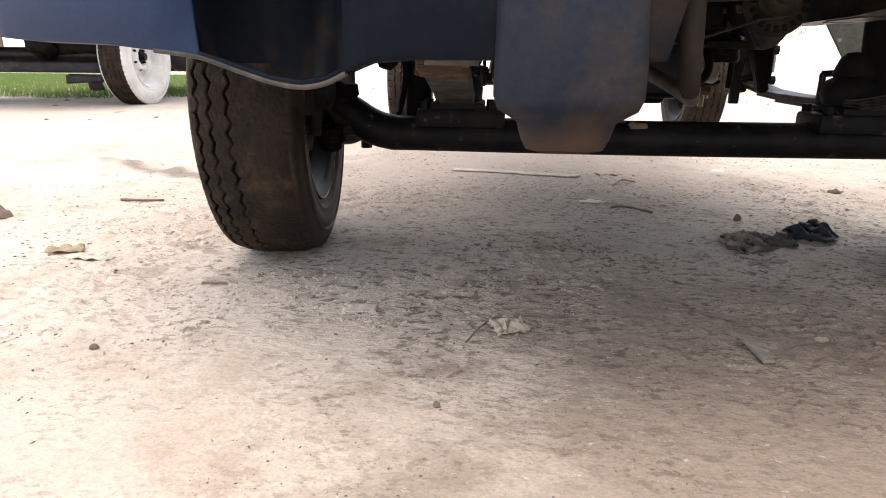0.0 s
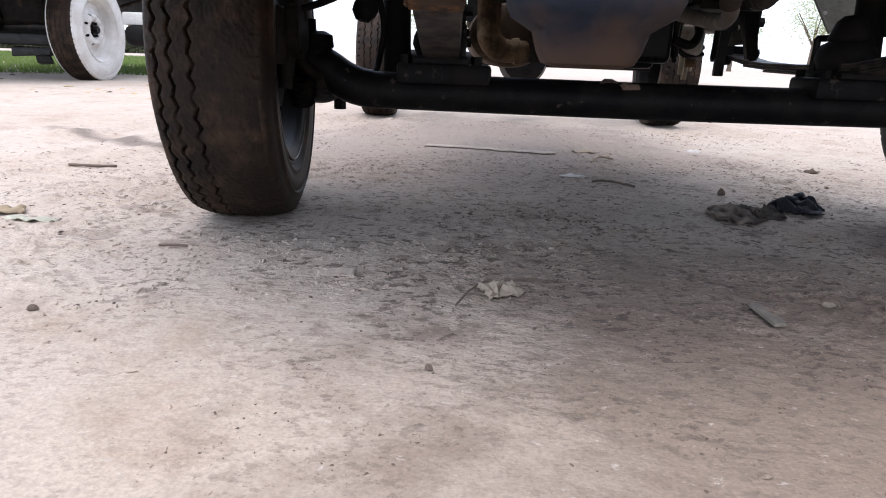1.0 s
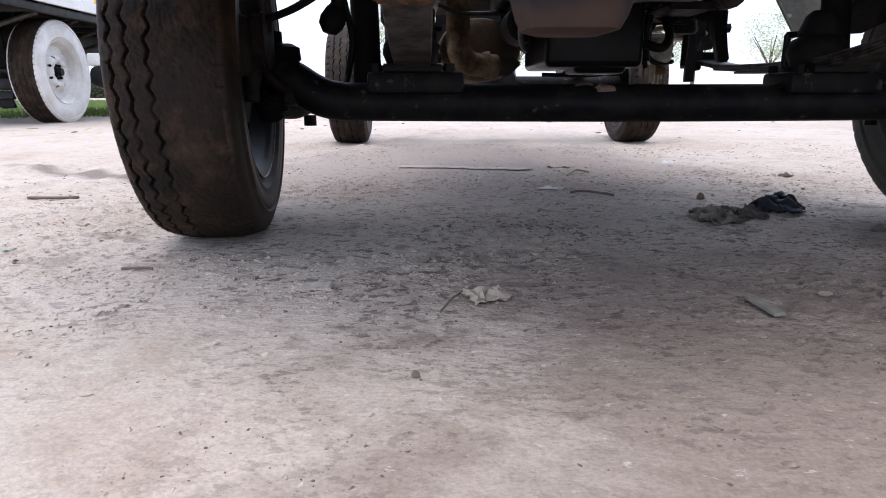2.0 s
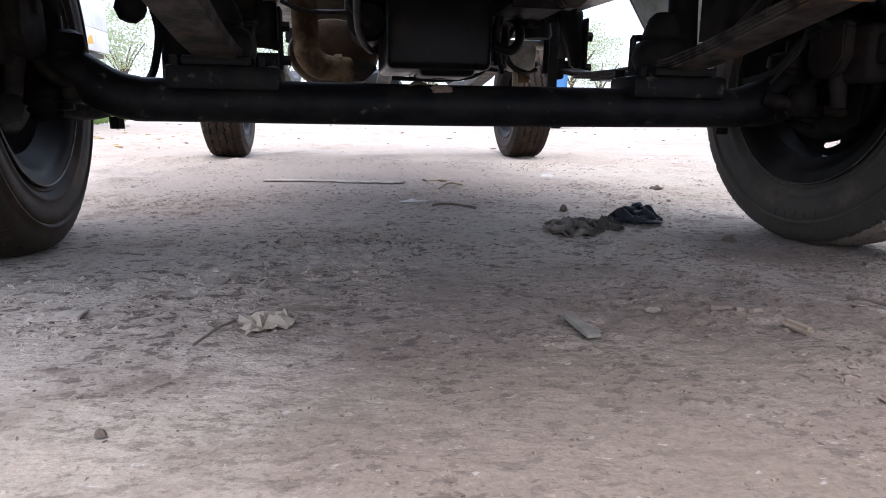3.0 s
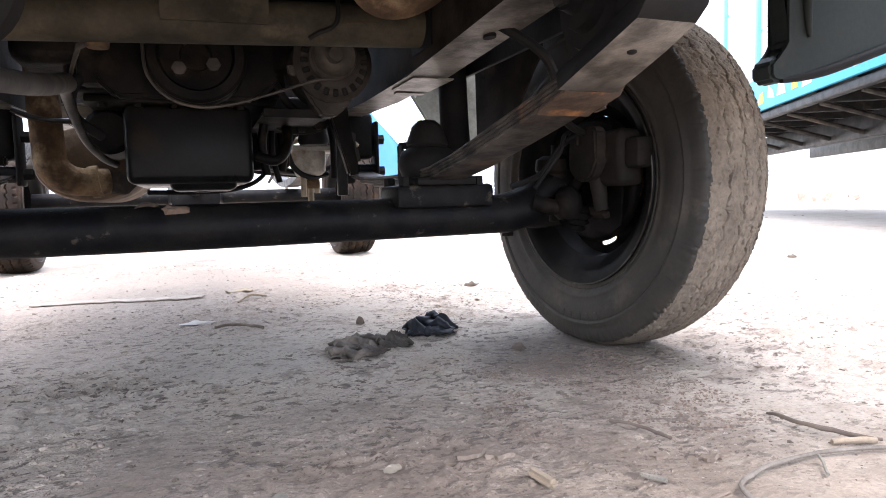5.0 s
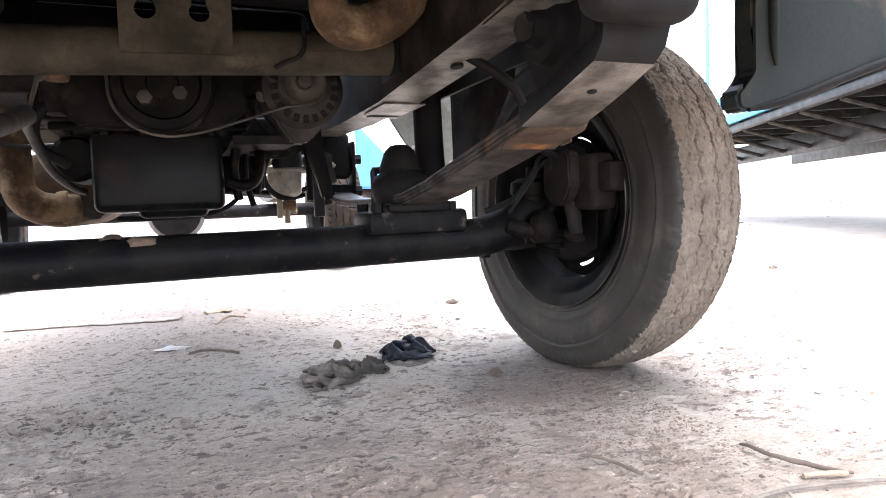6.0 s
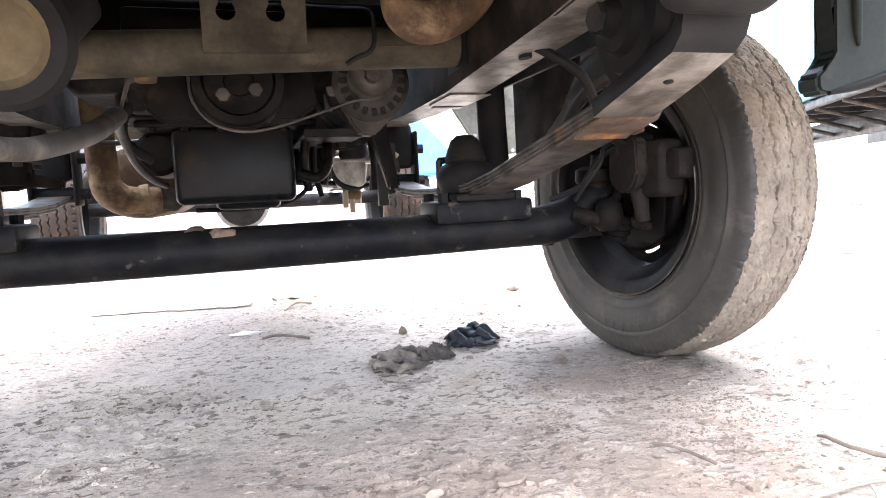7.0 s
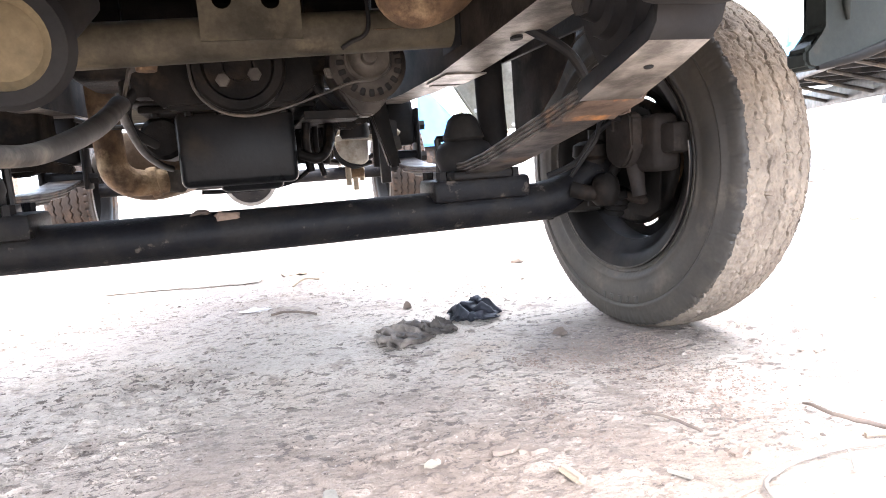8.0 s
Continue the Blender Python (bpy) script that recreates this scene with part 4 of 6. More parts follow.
notched += [(0.093, 0.535), (0.092, 0.464)]
part("notched_bracket", bm_plate(notched, "y", -0.148, 0.006), M["cross_steel"], cm)
part("upper_member", bm_box(-0.296, 0.296, -0.10, -0.05, 0.55, 0.60, 0.008), M["dark_frame"], cm)
wire = bm_tube([(0.178, -0.135, 0.515), (0.176, -0.146, 0.480), (0.168, -0.146, 0.466), (0.152, -0.144, 0.459), (0.140, -0.140, 0.452)], 0.0028, 8)
part("clip_wire", wire, M["hose"], cm)
part("weld_seam", bm_strip([(0.185, -0.142, 0.474), (0.225, -0.142, 0.476)], 0.003, 0.004), M["rust"], cm)
# rusty bent pipe above the cross member
hook = bm_tube([(0.186, -0.24, 0.515), (0.190, -0.24, 0.492), (0.206, -0.24, 0.480), (0.232, -0.24, 0.482), (0.262, -0.24, 0.498), (0.290, -0.24, 0.530)], [0.020, 0.023, 0.0245, 0.0245, 0.024, 0.024], 24)
part("bent_pipe", hook, M["rust"], truck, "rusty bent pipe above the cross member")
part("rail_joint", bm_box(0.2940, 0.2955, -0.160, -0.080, 0.450, 0.53, 0.0), M["hose"], cm)

# blue nose: bumper skin with a drooping lip on one side and a higher edge past it
low = [(-0.90, 0.3740), (-0.85, 0.3700), (-0.791, 0.3659), (-0.688, 0.3623), (-0.622, 0.3562), (-0.569, 0.3503), (-0.524, 0.3376), (-0.490, 0.3286), (-0.462, 0.3253), (-0.439, 0.3289), (-0.419, 0.3378), (-0.396, 0.3467), (-0.355, 0.3500), (-0.162, 0.3498), (-0.140, 0.44), (0.80, 0.44)]


def bow(x):
    return -0.70 + (0.07 * (x / 0.468) ** 2 if x < 0 else 0.06 * (x / 0.8) ** 4)


skin = bmesh.new()
cols = []
for x, z in low:
    cols.append([skin.verts.new((x, bow(x) + 0.016, z)), skin.verts.new((x, bow(x) - 0.002, z + 0.001)), skin.verts.new((x, bow(x) - 0.005, z + 0.0055)), skin.verts.new((x, bow(x) - 0.010, z + 0.05)), skin.verts.new((x, bow(x), 0.82))])
for i, (a, b) in enumerate(zip(cols, cols[1:])):
    for k in range(4):
        if k >= 2 and 5 <= i <= 9:
            continue
        skin.faces.new((a[k], a[k + 1], b[k + 1], b[k])).material_index = 0 if i < 5 else 1
bump_ob = part("bumper", skin, M["navy"], truck, "scuffed dark blue bumper with a drooping lip")
bump_ob.data.materials.append(M["plastic"])
bump_ob.modifiers.new("thick", "SOLIDIFY").thickness = 0.004
# the hollow of the missing lamp: a curved liner with two upright ridges
liner = bmesh.new()
cols = []
for k in range(17):
    u = k / 16
    x = -0.580 + 0.168 * u
    y = bow(x) + 0.004 + 0.095 * math.sin(math.pi * min(1.0, u * 1.02)) ** 0.6 - (0.012 if k in (11, 12) else 0.0)
    cols.append([liner.verts.new((x, y, z)) for z in (0.330 if k > 5 else 0.346, 0.42, 0.66)])
for a, b in zip(cols, cols[1:]):
    for k in range(2):
        liner.faces.new((a[k], a[k + 1], b[k + 1], b[k]))
ob = part("lamp_recess", liner, M["plastic"], bump_ob, "dark hollow where a lamp is missing")
ob.modifiers.new("thick", "SOLIDIFY").thickness = 0.003
lip = bm_tube([(x, bow(x) - 0.001, z + 0.001) for x, z in low[4:11]], 0.0028, 10, smooth_steps=4)
part("bumper_lip", lip, M["frame_steel"], bump_ob, "worn grey lip")
# hanging guard box behind the bumper
guard = bmesh.new()
sec = [(0.42, 0.060, 0.052), (0.322, 0.060, 0.052), (0.312, 0.056, 0.048), (0.302, 0.040, 0.036), (0.288, 0.036, 0.032), (0.280, 0.032, 0.028), (0.277, 0.022, 0.018)]
rings = []
for z, hx, hy in sec:
    ring = []
    for k in range(32):
        a = 2 * math.pi * k / 32
        c, s = math.cos(a), math.sin(a)
        e = 0.45
        ring.append(guard.verts.new((-0.2325 + hx * math.copysign(abs(c) ** e, c), -0.655 + hy * math.copysign(abs(s) ** e, s), z)))
    rings.append(ring)
for a, b in zip(rings, rings[1:]):
    for k in range(32):
        guard.faces.new((a[k], a[(k + 1) % 32], b[(k + 1) % 32], b[k]))
guard.faces.new(rings[-1])
guard.faces.new(rings[0])
part("guard_box", guard, M["guard"], truck, "dark scuffed box hanging below the nose")
# end of the bumper beside the wheel
end = bm_plate([(0.640, 0.72), (0.637, 0.47), (0.646, 0.418), (0.640, 0.408), (0.622, 0.400), (0.614, 0.393), (0.6145, 0.380), (0.619, 0.3735), (0.630, 0.3715), (0.690, 0.383), (0.745, 0.3985), (0.83, 0.427), (0.98, 0.47), (0.98, 0.72)], "y", -0.400, 0.030, 0.004)
ob = part("bumper_end", end, M["end_plastic"], truck, "weathered grey-green plastic bumper end beside the tyre")
part("moulded_ridge", bm_tube([(0.668, -0.401, 0.72), (0.667, -0.402, 0.48), (0.672, -0.402, 0.425)], [0.006, 0.006, 0.002], 10), M["end_plastic"], ob)
part("rolled_edge", bm_tube([(0.632, -0.398, 0.374), (0.70, -0.400, 0.388), (0.83, -0.404, 0.429), (0.95, -0.408, 0.464)], [0.003, 0.006, 0.006, 0.006], 10), M["hose"], ob)
part("bumper_stay", bm_tube([(0.44, -0.50, 0.455), (0.60, -0.43, 0.50)], 0.004, 8), M["black_steel"], truck)

# engine: sump, crankcase, pulley, belt, alternator
sump = bm_box(-0.100, 0.092, 0.150, 0.42, 0.285, 0.410, 0.013, 4)
bm_box(-0.040, 0.066, 0.165, 0.36, 0.274, 0.31, 0.012, 3, sump)
sp = part("sump", sump, M["sump"], truck, "glossy black pressed sump")
part("sump_flange", bm_box(-0.150, 0.130, 0.135, 0.45, 0.408, 0.420, 0.004), M["cast"], sp)
part("drain_plug", bolt(bmesh.new(), (0.01, 0.25, 0.286), (0, 0, -1), 0.013, 0.014), M["cast"], sp)
for k in range(6):
    part("flange_bolt", bolt(bmesh.new(), (-0.125 + 0.05 * k, 0.143, 0.408), (0, 0, -1), 0.007, 0.006), M["cast"], sp)
block = bm_box(-0.17, 0.145, 0.11, 0.55, 0.420, 0.60, 0.014, 3)
bm_box(-0.15, 0.12, 0.085, 0.13, 0.425, 0.58, 0.010, 2, block)
part("engine_block", block, M["cast"], truck, "greasy cast engine block")
pul = bm_lathe([(0, -0.012), (0.020, -0.012), (0.022, -0.004), (0.048, -0.002), (0.052, 0.010), (0.064, 0.010), (0.068, 0.006), (0.068, 0.0), (0.062, -0.006), (0.068, -0.012), (0.070, -0.022), (0.060, -0.026), (0, -0.026)], 40, Matrix.Translation((0.010, 0.03, 0.462)) @ Matrix.Rotation(radians(90), 4, "X"))
pl = part("crank_pulley", pul, M["cast"], truck)
for x, z in ((-0.013, 0.439), (0.032, 0.446), (0.010, 0.487)):
    part("pulley_bolt", bolt(bmesh.new(), (x, 0.018, z), (0, -1, 0), 0.010, 0.008), M["alloy"], pl)
alt = bm_lathe([(0, -0.055), (0.038, -0.055), (0.054, -0.045), (0.060, -0.03), (0.060, 0.05), (0.050, 0.06), (0, 0.06)], 36, Matrix.Translation((0.204, 0.075, 0.460)) @ Matrix.Rotation(radians(90), 4, "X"))
al = part("alternator", alt, M["alt_body"], truck, "dusty grey cast alternator")
for k in range(20):
    a = 2 * math.pi * k / 20
    slot = bm_box(-0.0042, 0.0042, -0.003, 0.003, -0.006, 0.006, 0.0015, 1)
    so = part("vent_slot", slot, M["hose"], al)
    so.matrix_local = Matrix.Translation((0.204 + 0.0455 * math.sin(a), 0.0165, 0.460 + 0.0470 * math.cos(a))) @ Matrix.Rotation(a, 4, "Y")
part("alternator_pulley", bm_lathe([(0, 0.020), (0.010, 0.020), (0.012, 0.008), (0.022, 0.006), (0.031, 0.010), (0.034, 0.006), (0.028, -0.002), (0.034, -0.010), (0.030, -0.014), (0, -0.014)], 32, Matrix.Translation((0.199, 0.0, 0.463)) @ Matrix.Rotation(radians(90), 4, "X")), M["alloy"], al)
ear = bm_plate([(0.155, 0.425), (0.245, 0.425), (0.222, 0.392), (0.205, 0.379), (0.185, 0.380), (0.172, 0.395)], "y", 0.03, 0.03, 0.004)
part("mounting_ear", ear, M["alt_body"], al)
belt_pts = [(-0.058, 0.02, 0.470), (-0.054, 0.02, 0.430), (-0.028, 0.018, 0.399), (0.012, 0.015, 0.387), (0.06, 0.012, 0.393), (0.12, 0.006, 0.411), (0.172, 0.002, 0.428), (0.203, 0.0, 0.431), (0.227, 0.0, 0.443), (0.233, 0.0, 0.465), (0.212, 0.0, 0.495), (0.10, 0.008, 0.528), (0.01, 0.018, 0.530), (-0.042, 0.02, 0.51), (-0.058, 0.02, 0.470)]
part("fan_belt", bm_tube(belt_pts, 0.0023, 8, smooth_steps=4), M["frame_steel"], truck, "worn fan belt")
tray = bm_box(0.10, 0.205, 0.06, 0.34, 0.387, 0.391, 0.001, 1)
bm_box(0.10, 0.205, 0.058, 0.063, 0.380, 0.394, 0.001, 1, tray)
part("engine_bracket", roughen(tray, 0.03, 0.003), M["cast"], truck)

# radiator, bay sides and bulkhead shut the engine in
part("radiator", bm_box(-0.24, 0.24, -0.078, -0.040, 0.600, 0.798, 0.006), M["hose"], truck)
for side in (-1, 1):
    part("bay_side", bm_box(side * 0.475 - 0.004, side * 0.475 + 0.004, -0.66, 0.26, 0.47, 0.80, 0.002), M["dark_frame"], truck)
    part("bay_shelf", bm_box(min(side * 0.33, side * 0.47), max(side * 0.33, side * 0.47), -0.66, 0.26, 0.560, 0.566, 0.001, 1), M["dark_frame"], truck)
part("bulkhead", bm_box(-0.47, 0.47, 0.268, 0.278, 0.60, 0.80, 0.002), M["dark_frame"], truck)
part("front_apron", bm_box(-0.60, 0.60, -0.70, -0.69, 0.475, 0.80, 0.002), M["dark_frame"], truck)
part("engine_flank", bm_box(-0.235, 0.235, 0.10, 0.26, 0.455, 0.60, 0.02, 3), M["cast"], truck)

# exhaust: down pipe, elbow and silencer drum
pipe = bm_tube([(-0.255, 0.424, 0.638), (-0.255, 0.430, 0.486), (-0.253, 0.437, 0.366), (-0.249, 0.440, 0.330), (-0.230, 0.446, 0.308), (-0.202, 0.454, 0.301), (-0.160, 0.470, 0.302)], [0.028, 0.028, 0.028, 0.029, 0.029, 0.027, 0.025], 28)
ex = part("exhaust_pipe", pipe, M["rust"], truck, "rust-brown exhaust down pipe and silencer")
part("silencer", bm_lathe([(0, -0.006), (0.076, -0.006), (0.094, 0.004), (0.099, 0.02), (0.099, 0.38), (0.084, 0.40), (0, 0.40)], 48, Matrix.Translation((-0.196, 0.515, 0.339)) @ Matrix.Rotation(radians(-90), 4, "X") @ Matrix.Diagonal((1.05, 0.78, 1, 1))), M["muffler"], ex)
part("pipe_flange", roughen(bm_plate([(-0.172, 0.278), (-0.128, 0.276), (-0.096, 0.304), (-0.12, 0.322), (-0.165, 0.326)], "y", 0.475, 0.012, 0.003), 0.02, 0.003), M["alloy"], ex)
part("pipe_clamp", bm_lathe([(0.026, -0.010), (0.031, -0.009), (0.032, 0.0), (0.031, 0.009), (0.026, 0.010)], 28, Matrix.Translation((-0.182, 0.462, 0.301)) @ Matrix.Rotation(radians(82), 4, "Y"), closed=True), M["rust"], ex)

# water pipe slung in front of the exhaust, and its stay
wp = bm_tube([(-0.131, -0.650, 0.330), (-0.120, -0.625, 0.320), (-0.108, -0.572, 0.318), (-0.105, -0.50, 0.327), (-0.113, -0.35, 0.350), (-0.128, -0.18, 0.380), (-0.138, -0.08, 0.399), (-0.142, -0.040, 0.404)], [0.0060, 0.0060, 0.0062, 0.0072, 0.009, 0.0105, 0.0115, 0.0115], 20)
w = part("water_pipe", wp, M["pipe_grey"], truck, "dusty grey bent metal pipe")
wh = bm_tube([(-0.150, -0.635, 0.52), (-0.140, -0.655, 0.42), (-0.138, -0.660, 0.375), (-0.134, -0.656, 0.342), (-0.128, -0.643, 0.326)], [0.0110, 0.0110, 0.0105, 0.0090, 0.0075], 20)
part("rubber_hose", wh, M["brown_hose"], w, "brown-black rubber hose end")
part("pipe_stay", bm_strip([(-0.104, -0.095, 0.446), (-0.120, -0.085, 0.440), (-0.130, -0.065, 0.422), (-0.140, -0.045, 0.400)], 0.004, 0.010, Vector((0.94, 0.0, 0.34))), M["frame_steel"], w)
part("stay_bolt", bm_lathe([(0, 0.012), (0.012, 0.010), (0.014, 0.0), (0.024, -0.002), (0.024, -0.006), (0, -0.006)], 14, Matrix.Translation((-0.098, -0.100, 0.446)) @ Matrix.Rotation(radians(180), 4, "X")), M["rust"], w)
horn_m = Matrix.Translation((-0.160, -0.40, 0.414)) @ Matrix.Rotation(radians(100), 4, "X")
horn = part("horn", bm_lathe([(0, 0.010), (0.016, 0.012), (0.030, 0.005), (0.037, 0.009), (0.039, 0.0), (0.034, -0.03), (0, -0.04)], 36, horn_m), M["tan_dust"], truck, "round dusty tan horn with a dark rim")
part("horn_rim", bm_lathe([(0.037, 0.011), (0.048, 0.010), (0.053, 0.0), (0.048, -0.014), (0.037, -0.018)], 36, horn_m, closed=True), M["hose"], horn)
lead = bm_tube([(-0.143, -0.040, 0.404), (-0.150, 0.0, 0.402), (-0.153, 0.05, 0.388), (-0.150, 0.14, 0.352), (-0.136, 0.21, 0.330), (-0.122, 0.25, 0.322)], [0.007, 0.007, 0.0065, 0.006, 0.006, 0.006], 12)
part("drain_hose", lead, M["frame_steel"], truck, "thin grey hose")
bm_h = bm_tube([(-0.32, -0.20, 0.53), (-0.27, -0.24, 0.470), (-0.215, -0.26, 0.445), (-0.175, -0.24, 0.455), (-0.145, -0.20, 0.50)], 0.026, 16)
part("radiator_hose", bm_h, M["hose"], truck, "sagging black radiator hose")

bell = bm_lathe([(0, 0.0), (0.125, 0.0), (0.135, 0.01), (0.135, 0.03), (0.12, 0.05), (0.09, 0.11), (0, 0.11)], 36, Matrix.Translation((-0.02, 0.46, 0.445)) @ Matrix.Rotation(radians(-90), 4, "X"))
part("bell_housing", bell, M["cast"], truck, "greasy bell housing behind the sump")
box = bm_box(-0.425, -0.335, 0.30, 0.42, 0.375, 0.455, 0.014, 3)
bm_lathe([(0, 0), (0.030, 0), (0.034, 0.008), (0.034, 0.05), (0, 0.05)], 20, Matrix.Translation((-0.385, 0.35, 0.335)), box)
steer = part("steering_box", roughen(box, 0.03, 0.002), M["cast"], truck, "oily cast steering box")
part("drop_arm", bm_plate([(-0.40, 0.325), (-0.37, 0.325), (-0.352, 0.335), (-0.30, 0.325), (-0.298, 0.342), (-0.36, 0.358), (-0.40, 0.352)], "y", 0.335, 0.016, 0.003), M["cast"], steer)
for y in (0.31, 0.41):
    part("box_bolt", bolt(bmesh.new(), (-0.36, y, 0.375), (0, 0, -1), 0.008, 0.008), M["alloy"], steer)
part("body_bracket", bm_plate([(-0.335, 0.44), (-0.335, 0.40), (-0.27, 0.385), (-0.215, 0.40), (-0.215, 0.44)], "y", 0.93, 0.010, 0.002), M["dark_frame"], truck)

# gearbox, propeller shaft, fuel filter and lines behind the engine
gb = bm_box(-0.09, 0.08, 0.60, 0.95, 0.40, 0.60, 0.03, 3)
part("gearbox", gb, M["cast"], truck)
part("gearbox_member", bm_box(-0.296, 0.10, 0.96, 1.04, 0.372, 0.440, 0.012, 3), M["cross_steel"], truck, "dark pressed gearbox cross member")
part("tunnel_panel", bm_box(-0.296, 0.10, 1.045, 1.051, 0.42, 0.70, 0.001, 1), M["dark_frame"], truck)
part("heat_shield", bm_box(-0.296, -0.10, 0.575, 0.90, 0.462, 0.468, 0.001, 1), M["cross_steel"], truck)
part("brake_line", bm_tube([(-0.30, 0.40, 0.43), (-0.24, 0.41, 0.412), (-0.12, 0.42, 0.418)], 0.005, 8), M["frame_steel"], truck)
part("propeller_shaft", bm_tube([(0, 0.94, 0.46), (0, REAR_Y - 0.08, 0.31)], 0.03, 16), M["black_steel"], truck)
diff = bm_lathe([(0, -0.12), (0.05, -0.115), (0.10, -0.08), (0.12, 0), (0.10, 0.09), (0.05, 0.12), (0, 0.125)], 28, Matrix.Translation((0, REAR_Y, 0.283)) @ Matrix.Rotation(radians(90), 4, "X"))
bm_tube([(-0.62, REAR_Y, 0.283), (0.62, REAR_Y, 0.283)], 0.030, 16, diff)
part("rear_axle", diff, M["axle"], truck)
for side in (-1, 1):
    sp2 = bm_strip([(side * 0.42, REAR_Y + y, z) for y, z in ((-0.55, 0.40), (-0.4, 0.37), (-0.2, 0.345), (0, 0.337), (0.2, 0.345), (0.4, 0.37), (0.55, 0.40))], 0.06, 0.035)
    part("rear_spring", sp2, M["spring_steel"], truck)
bowl = bm_lathe([(0, 0.030), (0.036, 0.030), (0.038, 0.022), (0.036, -0.016), (0.028, -0.026), (0.012, -0.030), (0, -0.030)], 28, Matrix.Translation((0.240, 0.50, 0.334)))
fb = part("fuel_filter", bowl, M["filter_white"], truck, "yellowed white fuel filter bowl")
part("filter_head", roughen(bm_box(0.180, 0.310, 0.46, 0.54, 0.362, 0.376, 0.006), 0.03, 0.003), M["filter_white"], fb)
for x, y, z in ((0.222, 0.47, 0.262), (0.242, 0.50, 0.250), (0.262, 0.53, 0.270)):
    part("filter_tap", bm_tube([(x, y, 0.310), (x, y, z)], 0.007, 10), M["brass"], fb)
part("filter_drain", bm_box(0.226, 0.262, 0.485, 0.515, 0.280, 0.300, 0.005), M["rust"], fb)
part("filter_stay", bm_box(0.292, 0.315, 0.44, 0.455, 0.262, 0.43, 0.003), M["dark_frame"], truck)
part("fuel_line", bm_tube([(0.11, 0.36, 0.40), (0.13, 0.33, 0.325), (0.10, 0.31, 0.288), (0.03, 0.29, 0.274), (-0.08, 0.29, 0.275)], 0.0045, 10), M["hose"], truck)
part("fuel_line", bm_tube([(0.30, 0.55, 0.33), (0.24, 0.60, 0.315), (0.10, 0.62, 0.33)], 0.006, 8), M["hose"], truck)
mount = bm_plate([(0.135, 0.405), (0.245, 0.41), (0.238, 0.388), (0.205, 0.374), (0.165, 0.374), (0.140, 0.385)], "y", 0.24, 0.012, 0.002)
bolt(mount, (0.185, 0.24, 0.386), (0, -1, 0), 0.010, 0.012)
bolt(mount, (0.215, 0.24, 0.392), (0, -1, 0), 0.010, 0.012)
part("engine_mount", mount, M["cast"], truck)
part("rubber_mount", bm_lathe([(0, 0.03), (0.026, 0.03), (0.030, 0.022), (0.026, 0.0), (0.030, -0.022), (0.026, -0.03), (0, -0.03)], 20, Matrix.Translation((0.215, 0.285, 0.388))), M["hose"], truck)
part("bright_pipe", bm_tube([(0.175, 0.44, 0.372), (0.215, 0.455, 0.385), (0.26, 0.46, 0.388), (0.32, 0.465, 0.386), (0.345, 0.47, 0.372)], 0.007, 10), M["brass"], truck, "dull silver fuel pipe")
part("pipe_union", bm_lathe([(0, -0.012), (0.011, -0.012), (0.013, -0.006), (0.013, 0.006), (0.011, 0.012), (0, 0.012)], 6, Matrix.Translation((0.285, 0.462, 0.387)) @ TURN_X), M["alloy"], truck)
part("return_hose", bm_tube([(0.20, 0.40, 0.40), (0.185, 0.42, 0.36), (0.20, 0.45, 0.325), (0.235, 0.47, 0.305), (0.28, 0.50, 0.312)], 0.006, 8), M["hose"], truck)
part("cable_clip", bm_plate([(0.30, 0.33), (0.335, 0.335), (0.33, 0.365), (0.305, 0.362)], "y", 0.40, 0.006, 0.001), M["alloy"], truck)
part("gear_linkage", bm_tube([(0.12, 0.42, 0.33), (0.20, 0.50, 0.318), (0.30, 0.62, 0.325)], 0.008, 10), M["black_steel"], truck)
part("side_bracket", roughen(bm_box(0.10, 0.185, 0.40, 0.44, 0.318, 0.42, 0.010, 3), 0.03, 0.006), M["cast"], truck)
part("clutch_bracket", roughen(bm_box(0.10, 0.33, 0.545, 0.575, 0.392, 0.49, 0.008, 3), 0.03, 0.006), M["cast"], truck)
part("link_plate", bm_plate([(0.30, 0.285), (0.335, 0.290), (0.34, 0.40), (0.305, 0.41)], "y", 0.455, 0.008, 0.002), M["dark_frame"], truck)
part("wiring_loom", bm_tube([(0.125, 0.10, 0.44), (0.15, 0.11, 0.405), (0.185, 0.14, 0.395), (0.22, 0.20, 0.40), (0.235, 0.28, 0.43)], 0.006, 8), M["hose"], truck)
part("breather_hose", bm_tube([(-0.13, 0.10, 0.45), (-0.155, 0.09, 0.42), (-0.16, 0.12, 0.385), (-0.13, 0.16, 0.36)], 0.008, 10), M["hose"], truck)
part("starter_motor", bm_lathe([(0, -0.07), (0.034, -0.07), (0.038, -0.06), (0.038, 0.07), (0.030, 0.078), (0, 0.078)], 24, Matrix.Translation((-0.128, 0.30, 0.375)) @ Matrix.Rotation(radians(90), 4, "X")), M["cast"], truck)
part("front_cover", bm_plate([(-0.125, 0.43), (-0.10, 0.405), (0.09, 0.405), (0.125, 0.43), (0.11, 0.56), (-0.11, 0.56)], "y", 0.062, 0.03, 0.006), M["cast"], truck)
